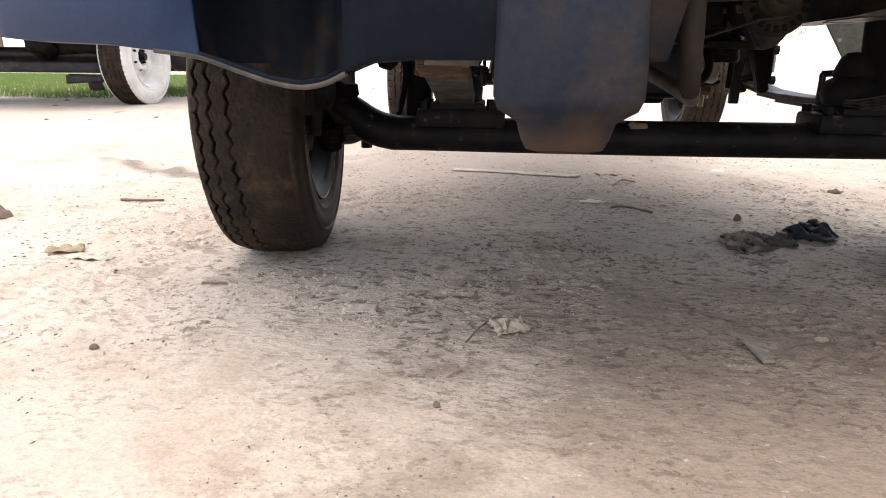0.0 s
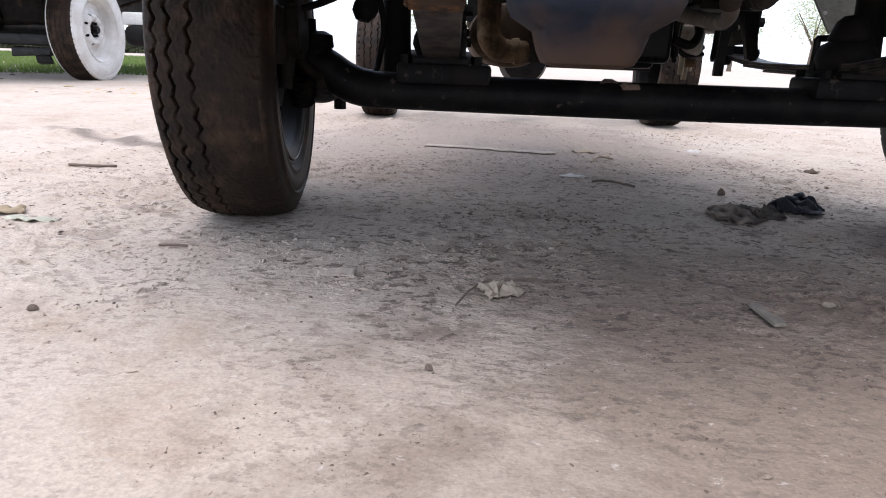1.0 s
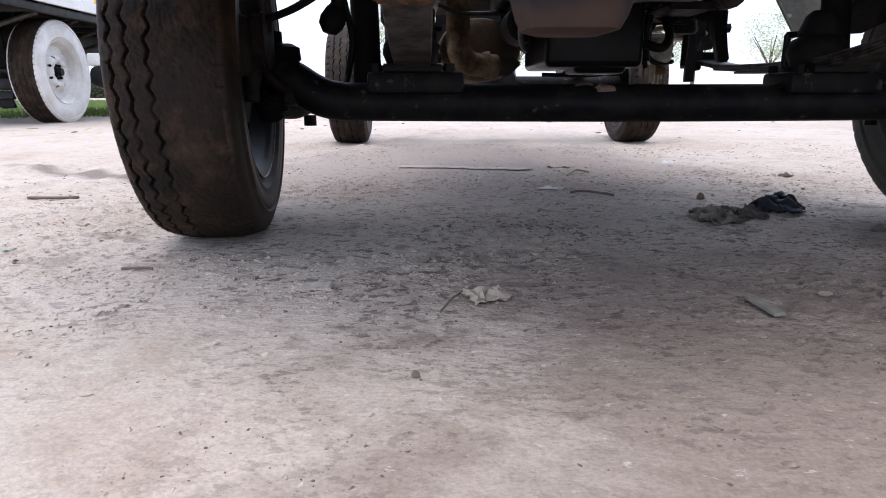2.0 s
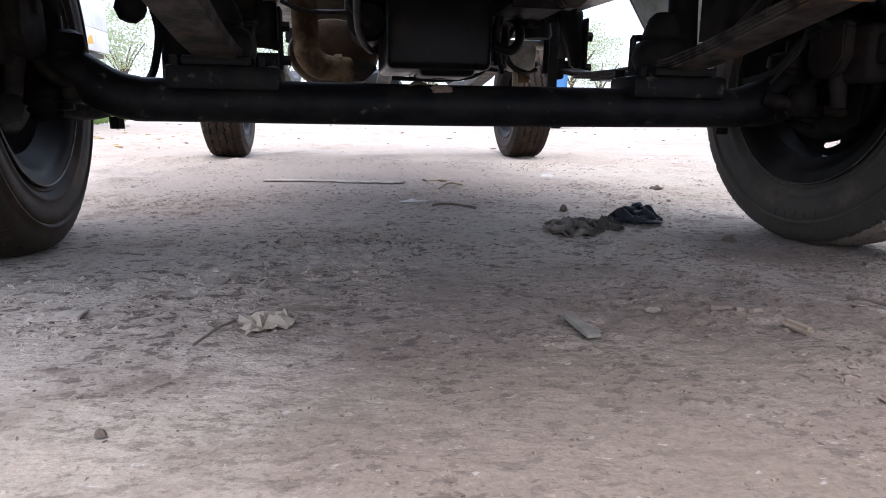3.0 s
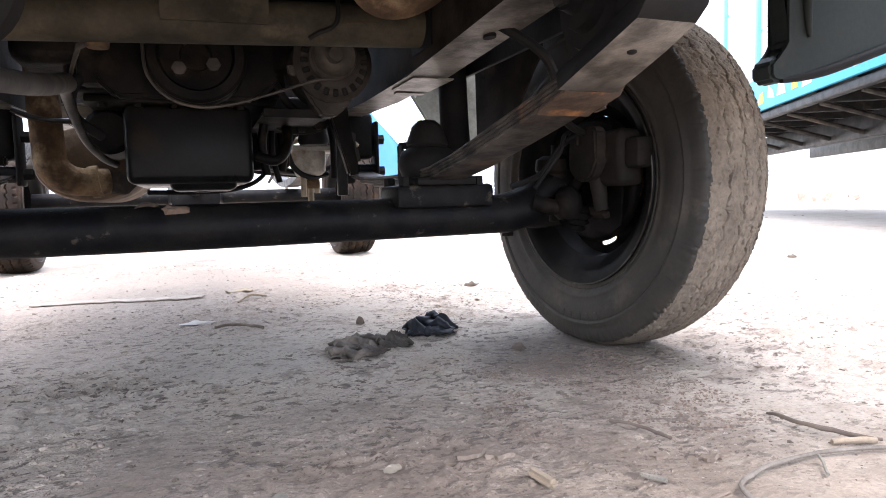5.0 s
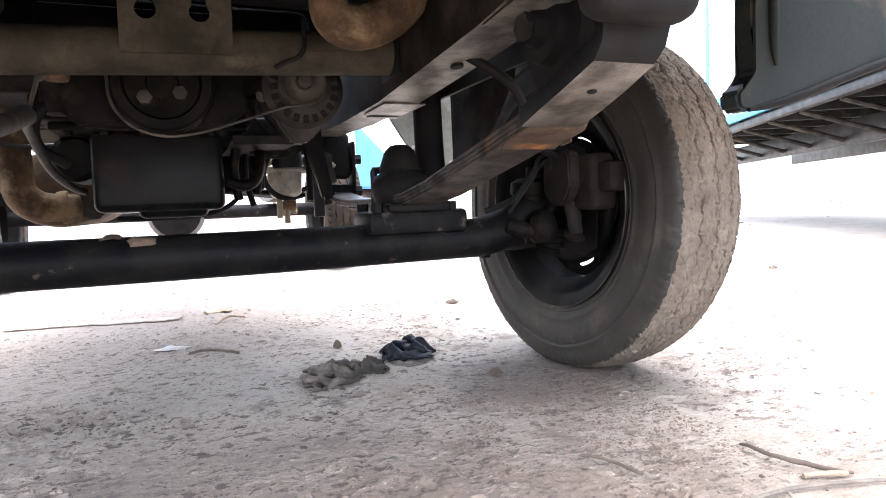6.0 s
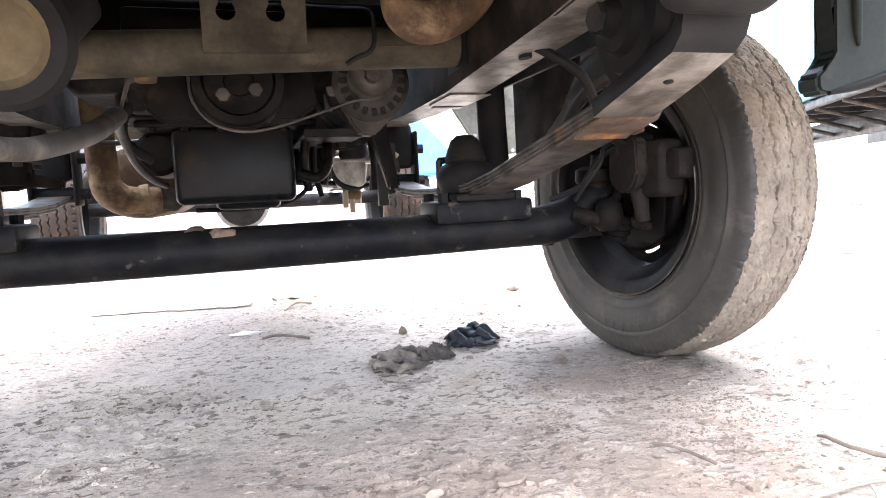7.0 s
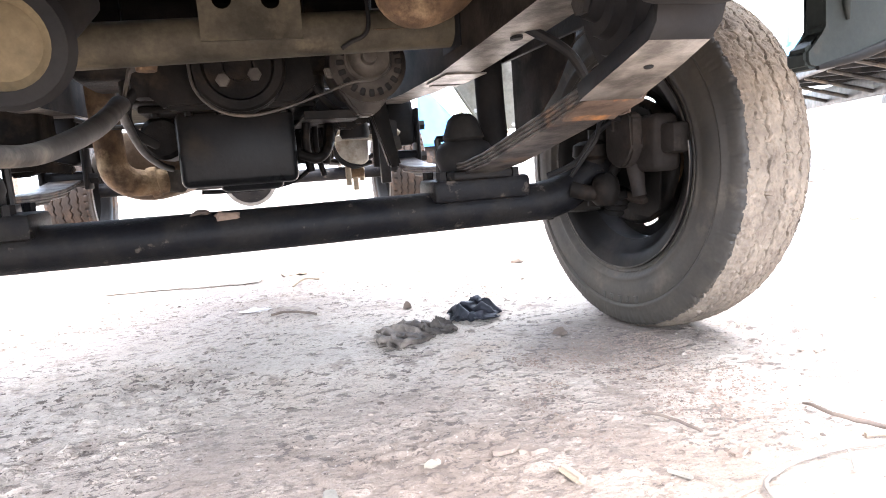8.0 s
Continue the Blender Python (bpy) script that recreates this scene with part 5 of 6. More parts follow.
for k, (x, y, z0, z1, r) in enumerate(((0.118, 0.20, 0.30, 0.40, 0.008), (0.140, 0.30, 0.29, 0.39, 0.006), (0.163, 0.36, 0.315, 0.40, 0.010), (0.270, 0.42, 0.30, 0.44, 0.007))):
    part("engine_strut", bm_tube([(x, y, z1), (x + 0.006 * (k - 1), y + 0.01, (z0 + z1) / 2), (x + 0.012 * (k % 2), y + 0.015, z0)], r, 12), M["cast"], truck)
for k in range(5):
    part("block_bolt", bolt(bmesh.new(), (-0.115 + 0.052 * k, 0.084, 0.428 + 0.004 * (k % 2)), (0, -1, 0), 0.0075, 0.007), M["alloy"], truck)
part("lifting_eye", bm_plate([(0.135, 0.455), (0.175, 0.452), (0.172, 0.437), (0.138, 0.440)], "y", 0.03, 0.010, 0.002), M["alloy"], truck)
part("side_pipe", bm_tube([(0.100, 0.17, 0.330), (0.128, 0.16, 0.322), (0.150, 0.18, 0.345), (0.160, 0.24, 0.385)], 0.009, 12), M["cast"], truck)
part("mount_arm", roughen(bm_plate([(0.225, 0.425), (0.262, 0.430), (0.272, 0.360), (0.285, 0.300), (0.262, 0.296), (0.248, 0.352)], "y", 0.20, 0.022, 0.004), 0.02, 0.002), M["cast"], truck, "greasy engine mount arm")
part("handbrake_cable", bm_tube([(0.18, 0.30, 0.42), (0.22, 0.6, 0.40), (0.25, 1.2, 0.36), (0.3, 1.9, 0.34)], 0.006, 8), M["hose"], truck)
for y in (0.66, 1.45, 2.65):
    part("cross_member", bm_box(-0.25, 0.25, y - 0.03, y + 0.03, 0.49, 0.55, 0.008), M["dark_frame"], truck)

# floor and cab close the truck above; the chassis behind is bare
part("cab_floor", bm_box(-0.73, 0.73, -0.70, 0.26, 0.800, 0.820, 0.006), M["dark_frame"], truck)
cab_side = [(-0.70, 0.825), (-0.72, 1.0), (-0.56, 1.12), (-0.30, 1.80), (0.26, 1.84), (0.26, 0.825)]
cab = bm_plate(cab_side, "x", -0.74, 1.48, 0.03)
part("cab", cab, M["blue"], truck, "blue cab shell")


# ---- parked trucks beyond ----
def far_truck(name, label, x0, y0, turn, body_mat, wheel_r, length, axles):
    t = thing(name, label, "truck")
    big = dict(R=wheel_r, W=wheel_r * 0.56, rim_r=wheel_r * 0.60)
    for y in axles:
        for side in (-1, 1):
            wheel_meshes(t, (side * 0.85, y, wheel_r - 0.01), "wheel", 0.0, side, "rubber", 0.3, 0.0, side_mat=True, **big)
        part("axle", bm_tube([(-0.8, y, wheel_r), (0.8, y, wheel_r)], 0.06, 12), M["black_steel"], t)
    for side in (-1, 1):
        part("frame_rail", bm_box(side * 0.42 - 0.04, side * 0.42 + 0.04, -1.0, length - 0.8, 0.60, 0.78, 0.01), M["dark_frame"], t)
        part("under_rail", bm_box(side * 1.0 - 0.03, side * 1.0 + 0.03, -1.0, length - 0.8, 0.80, 0.855, 0.008), M["dark_frame"], t)
    for k in range(int(length / 0.55)):
        y = -0.9 + 0.55 * k
        part("bearer", bm_box(-1.02, 1.02, y, y + 0.06, 0.80, 0.875, 0.008), M["dark_frame"], t)
        for side in (-1, 1):
            part("bearer_stay", bm_tube([(side * 0.98, y + 0.03, 0.80), (side * 0.46, y + 0.03, 0.64)], 0.018, 8), M["frame_steel"], t)
    part("deck", bm_box(-1.05, 1.05, -1.0, length - 0.7, 0.88, 0.93, 0.008), M["dark_frame"], t)
    for side in (-1, 1):
        x = side * 1.05
        part("painted_rave", bm_box(x - 0.015, x + 0.015, -1.0, length - 0.7, 0.865, 1.12, 0.004), M["cyan" if body_mat == "teal" else body_mat], t)
        random.seed(17)
        for k in range(int(length / 0.22)):
            y, q, z = -0.95 + 0.22 * k, random.uniform(0.09, 0.19), random.uniform(0.905, 0.95)
            part("painted_patch", bm_plate([(y, z), (y + q, z + random.uniform(-0.01, 0.02)), (y + q * 0.8, z + random.uniform(0.07, 0.11)), (y + q * 0.25, z + random.uniform(0.05, 0.10))], "x", x + side * 0.013, side * 0.006), M["white" if k % 3 else "yellow"], t)
        for k in range(3):
            part("side_board", bm_box(x - 0.012, x + 0.012, -1.0, length - 0.7, 1.13 + 0.36 * k, 1.46 + 0.36 * k, 0.004), M["white" if body_mat == "teal" else body_mat], t)
        for k in range(int(length / 0.9)):
            y = -0.98 + 0.9 * k
            part("side_post", bm_box(x + side * 0.02 - 0.02, x + side * 0.02 + 0.02, y, y + 0.06, 1.10, 2.22, 0.005), M[body_mat], t)
    t.matrix_world = Matrix.Translation((x0, y0, 0)) @ Matrix.Rotation(turn, 4, "Z")
    return t


pale = far_truck("pale_truck", "pale truck with whitewashed wheels parked on grass", -4.12, 4.15, 0.0, "white", 0.40, 4.4, (0.0, 2.8))
beam = roughen(bm_box(-0.72, 0.66, -0.06, 0.04, 0.255, 0.345, 0.012), 0.05, 0.01)
part("axle_beam", beam, M["dark_frame"], pale, "dark grimy axle beam").location.y = -0.10
casing = bm_box(0.0, 0.56, -0.10, 0.12, 0.40, 0.92, 0.04, 3)
bm_lathe([(0, -0.13), (0.10, -0.12), (0.14, -0.05), (0.15, 0.05), (0.10, 0.13), (0, 0.14)], 24, Matrix.Translation((0.10, -0.04, 0.50)) @ TURN_X, casing)
part("engine_casing", roughen(casing, 0.07, 0.04), M["cast"], pale, "dark oily engine casing")
steps_p = bm_box(0.30, 0.62, -0.16, -0.10, 0.175, 0.245, 0.01)
bm_box(0.48, 0.60, -0.14, -0.10, 0.12, 0.19, 0.01, 2, steps_p)
part("hanging_bracket", roughen(steps_p, 0.05, 0.02), M["dark_frame"], pale)
part("tail_beam", bm_box(1.08, 1.60, 0.10, 0.20, 0.44, 0.54, 0.015), M["white"], pale)
part("brake_chamber", bm_lathe([(0, -0.10), (0.07, -0.10), (0.085, -0.06), (0.085, 0.06), (0.07, 0.10), (0, 0.10)], 24, Matrix.Translation((1.22, 0.12, 0.36)) @ TURN_X), M["hose"], pale)
far_truck("teal_truck", "teal and white slatted truck parked across the yard", 2.9, -1.5, radians(-30), "teal", 0.42, 8.0, (0.0, 1.1))
nose = thing("blue_truck_cab", "sky-blue truck with a sloping nose parked far off", "truck")
part("cab", bm_plate([(0.0, 0.55), (0.0, 1.75), (0.05, 1.42), (0.62, 0.80), (0.62, 0.55)], "y", 0.0, 3.4, 0.03), M["sky_blue"], nose)
nose.matrix_world = Matrix.Translation((2.38, 8.0, 0)) @ Matrix.Rotation(radians(-17), 4, "Z")
for x in (0.12, 0.50):
    for y in (0.4, 2.7):
        part("wheel", bm_lathe([(0.18, -0.08), (0.30, -0.09), (0.33, -0.06), (0.33, 0.06), (0.30, 0.09), (0.18, 0.08)], 32, Matrix.Translation((x, y, 0.325)) @ TURN_X, closed=True), M["rubber"], nose)

# ---- litter on the ground ----
def crumple(bm, size, amount, seed):
    for v in bm.verts:
        n3 = noise.noise_vector(v.co / size + Vector((seed, 0, 0)))
        v.co += amount * Vector((0.5 * n3.x, 0.5 * n3.y, abs(n3.z) * 1.3))
    return bm


def bm_sheet(w, h, nx, ny):
    bm = bmesh.new()
    g = [[bm.verts.new((w * (i / nx - 0.5), h * (j / ny - 0.5), 0)) for i in range(nx + 1)] for j in range(ny + 1)]
    for j in range(ny):
        for i in range(nx):
            bm.faces.new((g[j][i], g[j][i + 1], g[j + 1][i + 1], g[j + 1][i]))
    return bm


def lay(name, bm, mat, x, y, turn, label, category, thick=0.0012, group="", angle=30, lift=0.001):
    ob = part(name, bm, M[mat], None, label, angle=angle)
    ob.matrix_world = Matrix.Translation((x, y, ground_height(x, y) + lift)) @ Matrix.Rotation(radians(turn), 4, "Z")
    if thick:
        ob.modifiers.new("thick", "SOLIDIFY").thickness = thick
    return tagged(ob, label, category, group)


def bm_rag(w, h, tall, seed, rings=18, segs=56):
    """A dropped rag: uneven outline, low dome, sharp folds that run with it."""
    bm = bmesh.new()
    grid = [[bm.verts.new((0, 0, tall * 0.85))]]
    off = Vector((seed * 3.1, seed * 1.3, seed))
    for i in range(1, rings + 1):
        ring = []
        for k in range(segs):
            a, u = 2 * math.pi * k / segs, i / rings
            edge = 1 + 0.34 * noise.noise(Vector((math.cos(a) * 1.4, math.sin(a) * 1.4, seed))) + 0.20 * noise.noise(Vector((math.cos(a) * 4, math.sin(a) * 4, seed)))
            x, y = w / 2 * u * edge * math.cos(a), h / 2 * u * edge * math.sin(a)
            p = Vector((x / 0.045, y / 0.045, 0)) + off
            q = Vector((x / 0.034, y / 0.021, seed)) + 0.9 * noise.noise_vector(p * 0.5)
            crest = (1 - min(1.0, 3.2 * abs(noise.noise(q)))) ** 1.4
            q2 = Vector((x / 0.015, y / 0.019, seed + 4)) + 0.7 * noise.noise_vector(p * 1.1)
            small = (1 - min(1.0, 2.8 * abs(noise.noise(q2)))) ** 1.4
            low = min(tall, 0.020)
            z = tall * (1 - u ** 2.2) * (0.50 + 0.40 * noise.noise(p * 0.8)) + (0.50 * low * crest + 0.24 * low * small) * (1 - 0.75 * u ** 5) + 0.0015
            if i == rings:
                z = 0.0 + 0.004 * max(0, noise.noise(p))
            ring.append(bm.verts.new((x, y, z)))
        grid.append(ring)
    for k in range(segs):
        bm.faces.new((grid[0][0], grid[1][k], grid[1][(k + 1) % segs]))
    for a, b in zip(grid[1:], grid[2:]):
        for k in range(segs):
            bm.faces.new((a[k], b[k], b[(k + 1) % segs], a[(k + 1) % segs]))
    return bm


def bm_folded(w, h, tall, seed, folds=4, swing=0.010, nu=64, nv=96):
    """A dropped cloth: loose folds that lean over one another and taper off at both ends."""
    bm = bmesh.new()
    rows = []
    for i in range(nu + 1):
        u = 2 * i / nu - 1
        span = math.sqrt(max(0.10, 1 - 0.92 * u * u)) * (1 + 0.30 * noise.noise(Vector((u * 2.1, seed, 0))))
        row = []
        for j in range(nv + 1):
            v = j / nv
            c = 2 * v - 1
            phase = 2 * math.pi * folds * v + 2.6 * noise.noise(Vector((u * 1.2, seed, 1))) + 1.5 * noise.noise(Vector((u * 3.0, v * 3.0, seed)))
            x = w / 2 * u * (1 + 0.22 * noise.noise(Vector((v * 4.5, seed, 2)))) + 0.005 * noise.noise(Vector((u * 4, v * 7, seed + 3)))
            y = h * span * (v - 0.5) + swing * math.sin(phase) * (0.5 + 0.7 * noise.noise(Vector((u * 2, v * 2, seed + 5)))) + 0.22 * h * u * u * math.cos(seed)
            heap = tall * (1 - c * c) * (1 - 0.8 * u * u) * (0.55 + 0.6 * noise.noise(Vector((u * 1.6, v * 1.6, seed + 7))))
            wrinkle = 1 - min(1.0, 3.6 * abs(noise.noise(Vector((u * 2.6 + v * 1.6, v * 4.0 - u, seed + 11)))))
            fold = 0.0050 * wrinkle ** 2.2 * (1 - u ** 4) + 0.0165 * (0.5 + 0.5 * math.cos(phase + 0.9)) * (0.6 + 0.8 * noise.noise(Vector((u * 2.4, v * 3.0, seed + 9))))
            row.append(bm.verts.new((x, y, max(0.0015, heap + fold * (1 - 0.4 * abs(u) ** 3) + 0.0015 * noise.noise(Vector((x * 160, y * 160, seed)))))))
        rows.append(row)
    for a, b in zip(rows, rows[1:]):
        for j in range(nv):
            bm.faces.new((a[j], a[j + 1], b[j + 1], b[j]))
    return bm


def bm_crumpled(w, h, tall, seed, nx=9, ny=8):
    """A crumpled scrap: flat facets folded at random, torn outline."""
    random.seed(seed)
    bm = bm_sheet(w, h, nx, ny)
    for v in bm.verts:
        x, y = v.co.x, v.co.y
        torn = 1 - 0.28 * random.random() * max(abs(x) / w, abs(y) / h) * 2
        edge = max(abs(x) / w, abs(y) / h) * 2
        v.co = Vector((x * torn + random.uniform(-1, 1) * w / nx * 0.35, y * torn + random.uniform(-1, 1) * h / ny * 0.35, tall * random.random() * (1 - 0.55 * edge ** 3) + 0.001))
    bmesh.ops.triangulate(bm, faces=bm.faces)
    return bm


lay("paper_scrap", bm_crumpled(0.058, 0.050, 0.014, 4), "paper", -0.257, -0.388, 20, "crumpled scrap of dirty off-white paper on the earth", "paper", 0.0008, angle=12)


def stick(name, pts, r, mat, label, category="stick", flat=False):
    mid = Vector(pts[len(pts) // 2])
    bm = bm_tube([(x - mid.x, y - mid.y, z + ground_height(x, y)) for x, y, z in pts], r, 8, smooth_steps=4)
    ob = part(name, roughen(bm, 0.015, 0.0012), M[mat], None)
    ob.location = (mid.x, mid.y, 0)
    return tagged(ob, label, category)


stick("straw", [(-0.317, -0.448, 0.002), (-0.300, -0.402, 0.004), (-0.282, -0.356, 0.003), (-0.268, -0.348, 0.003)], 0.0015, "dark_wood", "thin dry bent straw beside the crumpled paper")
stick("straw", [(-0.252, -0.352, 0.007), (-0.222, -0.349, 0.010), (-0.188, -0.353, 0.007)], 0.0018, "dark_wood", "short dry straw beside the crumpled paper")
lay("cloth_rag", bm_folded(0.106, 0.140, 0.012, 7.2, 5, 0.015), "grey_cloth", 0.238, 0.082, -34, "dirty grey cloth rag lying crumpled on the earth", "cloth", 0.0015, angle=60)
lay("cloth_rag", bm_folded(0.066, 0.064, 0.011, 11.5, 2, 0.008, 44, 60), "brown_cloth", 0.302, 0.092, -50, "small brown-grey rag between two larger rags", "cloth", 0.0015, angle=60)
lay("cloth_rag", bm_folded(0.096, 0.110, 0.034, 19.7, 4, 0.012), "black_cloth", 0.390, 0.152, -40, "crumpled black cloth rag on the earth", "cloth", 0.0015, angle=60)
lay("wood_chip", bm_plate([(-0.007, -0.033), (0.008, -0.031), (0.006, 0.030), (-0.002, 0.034), (-0.006, 0.030)], "z", 0, 0.004, 0.001), "chip_grey", 0.052, -0.441, 3, "flat grey wood splinter on damp earth", "wood", 0, lift=0.004)
lay("wood_splinter", bm_plate([(-0.006, -0.018), (0.006, -0.017), (0.006, 0.016), (-0.001, 0.019), (-0.006, 0.015)], "z", 0, 0.008, 0.0032), "wood", 0.2675, -0.475, 8, "short pale broken stick end", "wood", 0, lift=0.002)
lay("wood_splinter", bm_plate([(-0.0025, -0.013), (0.003, -0.012), (0.002, 0.013), (-0.002, 0.011)], "z", 0, 0.0035, 0.001), "chip_grey", 0.357, -0.511, 30, "small pale wood splinter in the dust", "wood", 0, lift=0.002)
lay("litter_scrap", bm_crumpled(0.022, 0.016, 0.004, 23, 5, 4), "paper", 0.155, -0.389, 30, "tiny white scrap of litter on the earth", "litter", 0)
lay("litter_scrap", bm_rag(0.070, 0.040, 0.006, 29.4, rings=8, segs=28), "paper_white", -0.008, 0.483, -5, "flat white scrap of litter on the earth", "litter", 0)
lay("litter_scrap", bm_rag(0.060, 0.050, 0.006, 5.9, rings=8, segs=28), "paper_white", 0.503, 1.046, 20, "pale scrap of litter behind the axle", "litter", 0)
lay("litter_scrap", crumple(bm_sheet(0.050, 0.034, 10, 7), 0.02, 0.004, 31), "pale_dust", -0.480, -0.325, 4, "faded flattened paper trodden into the earth", "litter", lift=0.0)
lay("dry_leaf", crumple(bm_sheet(0.062, 0.040, 10, 7), 0.03, 0.016, 37), "leaf", -1.090, -0.100, 20, "curled dry brown leaf on the dust", "leaf")
lay("dry_leaf", crumple(bm_sheet(0.085, 0.026, 10, 5), 0.03, 0.010, 43), "pale_leaf", -1.015, -0.142, -8, "flat grey-green dry leaf on the dust", "leaf")
lay("dry_leaf", crumple(bm_sheet(0.07, 0.035, 8, 5), 0.03, 0.012, 47), "leaf", 0.101, 0.922, 10, "brown dry leaf behind the axle", "leaf")
stick("twig", [(-0.757, -0.252, 0.003), (-0.735, -0.249, 0.004), (-0.717, -0.247, 0.003)], 0.0022, "dark_wood", "short dark twig on the earth")
stick("twig", [(-1.235, 0.335, 0.004), (-1.185, 0.34, 0.006), (-1.13, 0.352, 0.004)], 0.0035, "dark_wood", "dark twig beside the front tyre")
stick("twig", [(0.02, 0.405, 0.004), (0.055, 0.40, 0.007), (0.09, 0.375, 0.006), (0.11, 0.35, 0.004)], 0.003, "dark_wood", "thin curved dark twig under the axle")
stick("twig", [(0.085, 0.73, 0.004), (0.118, 0.765, 0.010), (0.16, 0.775, 0.006)], 0.003, "wood", "small pale forked twig behind the axle")
stick("twig", [(0.586, -0.426, 0.004), (0.582, -0.446, 0.008), (0.580, -0.470, 0.007), (0.586, -0.492, 0.008), (0.600, -0.512, 0.006), (0.618, -0.534, 0.005)], [0.0014, 0.0026, 0.0023, 0.0030, 0.0024, 0.0016], "dark_wood", "dark bent twig by the tyre")
stick("twig", [(0.410, -0.375, 0.004), (0.425, -0.405, 0.006), (0.437, -0.442, 0.004)], 0.0018, "dark_wood", "thin brown twig in loose crumbs")
stick("dry_stalk", [(0.300, -0.590, 0.001), (0.335, -0.572, 0.002), (0.372, -0.560, 0.002), (0.402, -0.552, 0.001)], 0.0014, "crust", "pale flattened dry stalk")
stick("dry_stalk", [(0.570, -0.516, 0.004), (0.590, -0.524, 0.006), (0.612, -0.531, 0.005)], 0.0030, "wood", "short pale stalk beside the dark twig")
stick("dry_stalk", [(0.500, -0.566, 0.004), (0.512, -0.552, 0.007), (0.522, -0.540, 0.006)], 0.0015, "chip_grey", "thin straw-coloured stalk by the cord")
stick("cord", [(0.398, -0.585, 0.004), (0.406, -0.561, 0.006), (0.432, -0.545, 0.007), (0.480, -0.534, 0.007), (0.550, -0.536, 0.006), (0.64, -0.560, 0.005), (0.72, -0.60, 0.004)], 0.0021, "cord", "dusty grey cord lying in a loop", "cord")
lay("clod", bm_rag(0.018, 0.016, 0.014, 2.2, rings=6, segs=18), "dark_clod", 0.297, 0.300, 0, "small dark clod of earth beside the rags", "clod", 0)
lay("clod", bm_rag(0.028, 0.024, 0.010, 6.1, rings=6, segs=18), "dark_clod", 0.489, -0.016, 0, "dark clod of earth beside the tyre", "clod", 0)
lay("clod", bm_rag(0.012, 0.011, 0.007, 8.4, rings=6, segs=18), "dark_clod", -0.787, -0.500, 0, "small round dark clod on pale dust", "clod", 0)
lay("clod", bm_rag(0.009, 0.007, 0.005, 9.9, rings=6, segs=18), "dark_clod", -0.342, -0.602, 0, "small dark clod near the straw", "clod", 0)
lay("stone", bm_rag(0.07, 0.06, 0.035, 15.2, rings=8, segs=24), "stone", -1.40, 0.11, 0, "brown broken stone on the dust", "stone", 0)
for k, (x, y) in enumerate(((0.72, 0.70), (2.02, 0.74))):
    lay("clod", bm_rag(0.05, 0.03, 0.010, 21.0 + k, rings=6, segs=20), "dark_clod", x, y, 40 * k, "dark flat clod on the trodden earth", "clod", 0)


def crust_slab(x, y, w, h, tall, tilt, turn, seed, mat="crust"):
    """A lifted piece of trodden crust: torn outline, thin broken edge."""
    random.seed(seed)
    n = 13
    out = []
    for k in range(n):
        a = 2 * math.pi * k / n
        q = random.uniform(0.72, 1.15)
        out.append((w / 2 * q * math.cos(a), h / 2 * q * math.sin(a)))
    bm = bm_plate(out, "z", 0.0, tall)
    top = max(bm.faces, key=lambda f: f.calc_center_median().z)
    bmesh.ops.inset_region(bm, faces=[top], thickness=min(w, h) * 0.12)
    bmesh.ops.triangulate(bm, faces=bm.faces)
    bmesh.ops.subdivide_edges(bm, edges=bm.edges, cuts=1)
    roughen(bm, 0.012, 0.0022, seed)
    ob = part("crust_slab", bm, M[mat], None, angle=25)
    ob.matrix_world = Matrix.Translation((x, y, ground_height(x, y) - 0.0015)) @ Matrix.Rotation(radians(turn), 4, "Z") @ Matrix.Rotation(radians(tilt), 4, "X")
    return tagged(ob, "lifted flake of pale dried earth crust", "earth", "flakes of earth crust")


for k, (x, y, w, h, tall, tilt, turn) in enumerate((
        (0.232, -0.404, 0.034, 0.018, 0.006, -6, 12), (0.258, -0.415, 0.030, 0.016, 0.006, -8, -10), (0.282, -0.420, 0.018, 0.012, 0.005, -5, 30), (0.212, -0.398, 0.016, 0.012, 0.005, 4, 50),
        (0.440, -0.492, 0.022, 0.013, 0.005, -7, 20), (0.458, -0.486, 0.018, 0.012, 0.005, 5, -30), (0.425, -0.484, 0.015, 0.010, 0.004, -4, 60), (0.400, -0.470, 0.014, 0.009, 0.004, 3, 10),
        (0.292, -0.612, 0.030, 0.020, 0.004, -5, 25), (0.318, -0.622, 0.024, 0.016, 0.004, 5, -20), (0.282, -0.640, 0.026, 0.018, 0.004, -3, 70), (0.335, -0.640, 0.040, 0.024, 0.005, -4, -12),
        (0.232, -0.590, 0.022, 0.012, 0.004, 6, 15), (0.205, -0.580, 0.018, 0.012, 0.004, -5, 40), (0.180, -0.560, 0.016, 0.010, 0.003, 4, 0))):
    crust_slab(x, y, w, h, tall * 0.75, tilt, turn, 300 + k, "pale_crumb" if k in (8, 9, 10, 11) else "crust")

# thin strip added to stand for a soft pale line on the ground
strip = bm_sheet(0.43, 0.045, 60, 6)
for v in strip.verts:
    x, y = -0.205 + v.co.x * 0.970 + v.co.y * 0.242, 0.93 - v.co.x * 0.242 + v.co.y * 0.970
    v.co = Vector((x + 0.205, y - 0.93, ground_height(x, y) + 0.0025 + 0.001 * noise.noise(Vector((x * 20, y * 20, 0)))))
ob = part("flat_lath", strip, M["streak"])
ob.location = (-0.205, 0.93, 0)
ob.modifiers.new("thick", "SOLIDIFY").thickness = 0.002
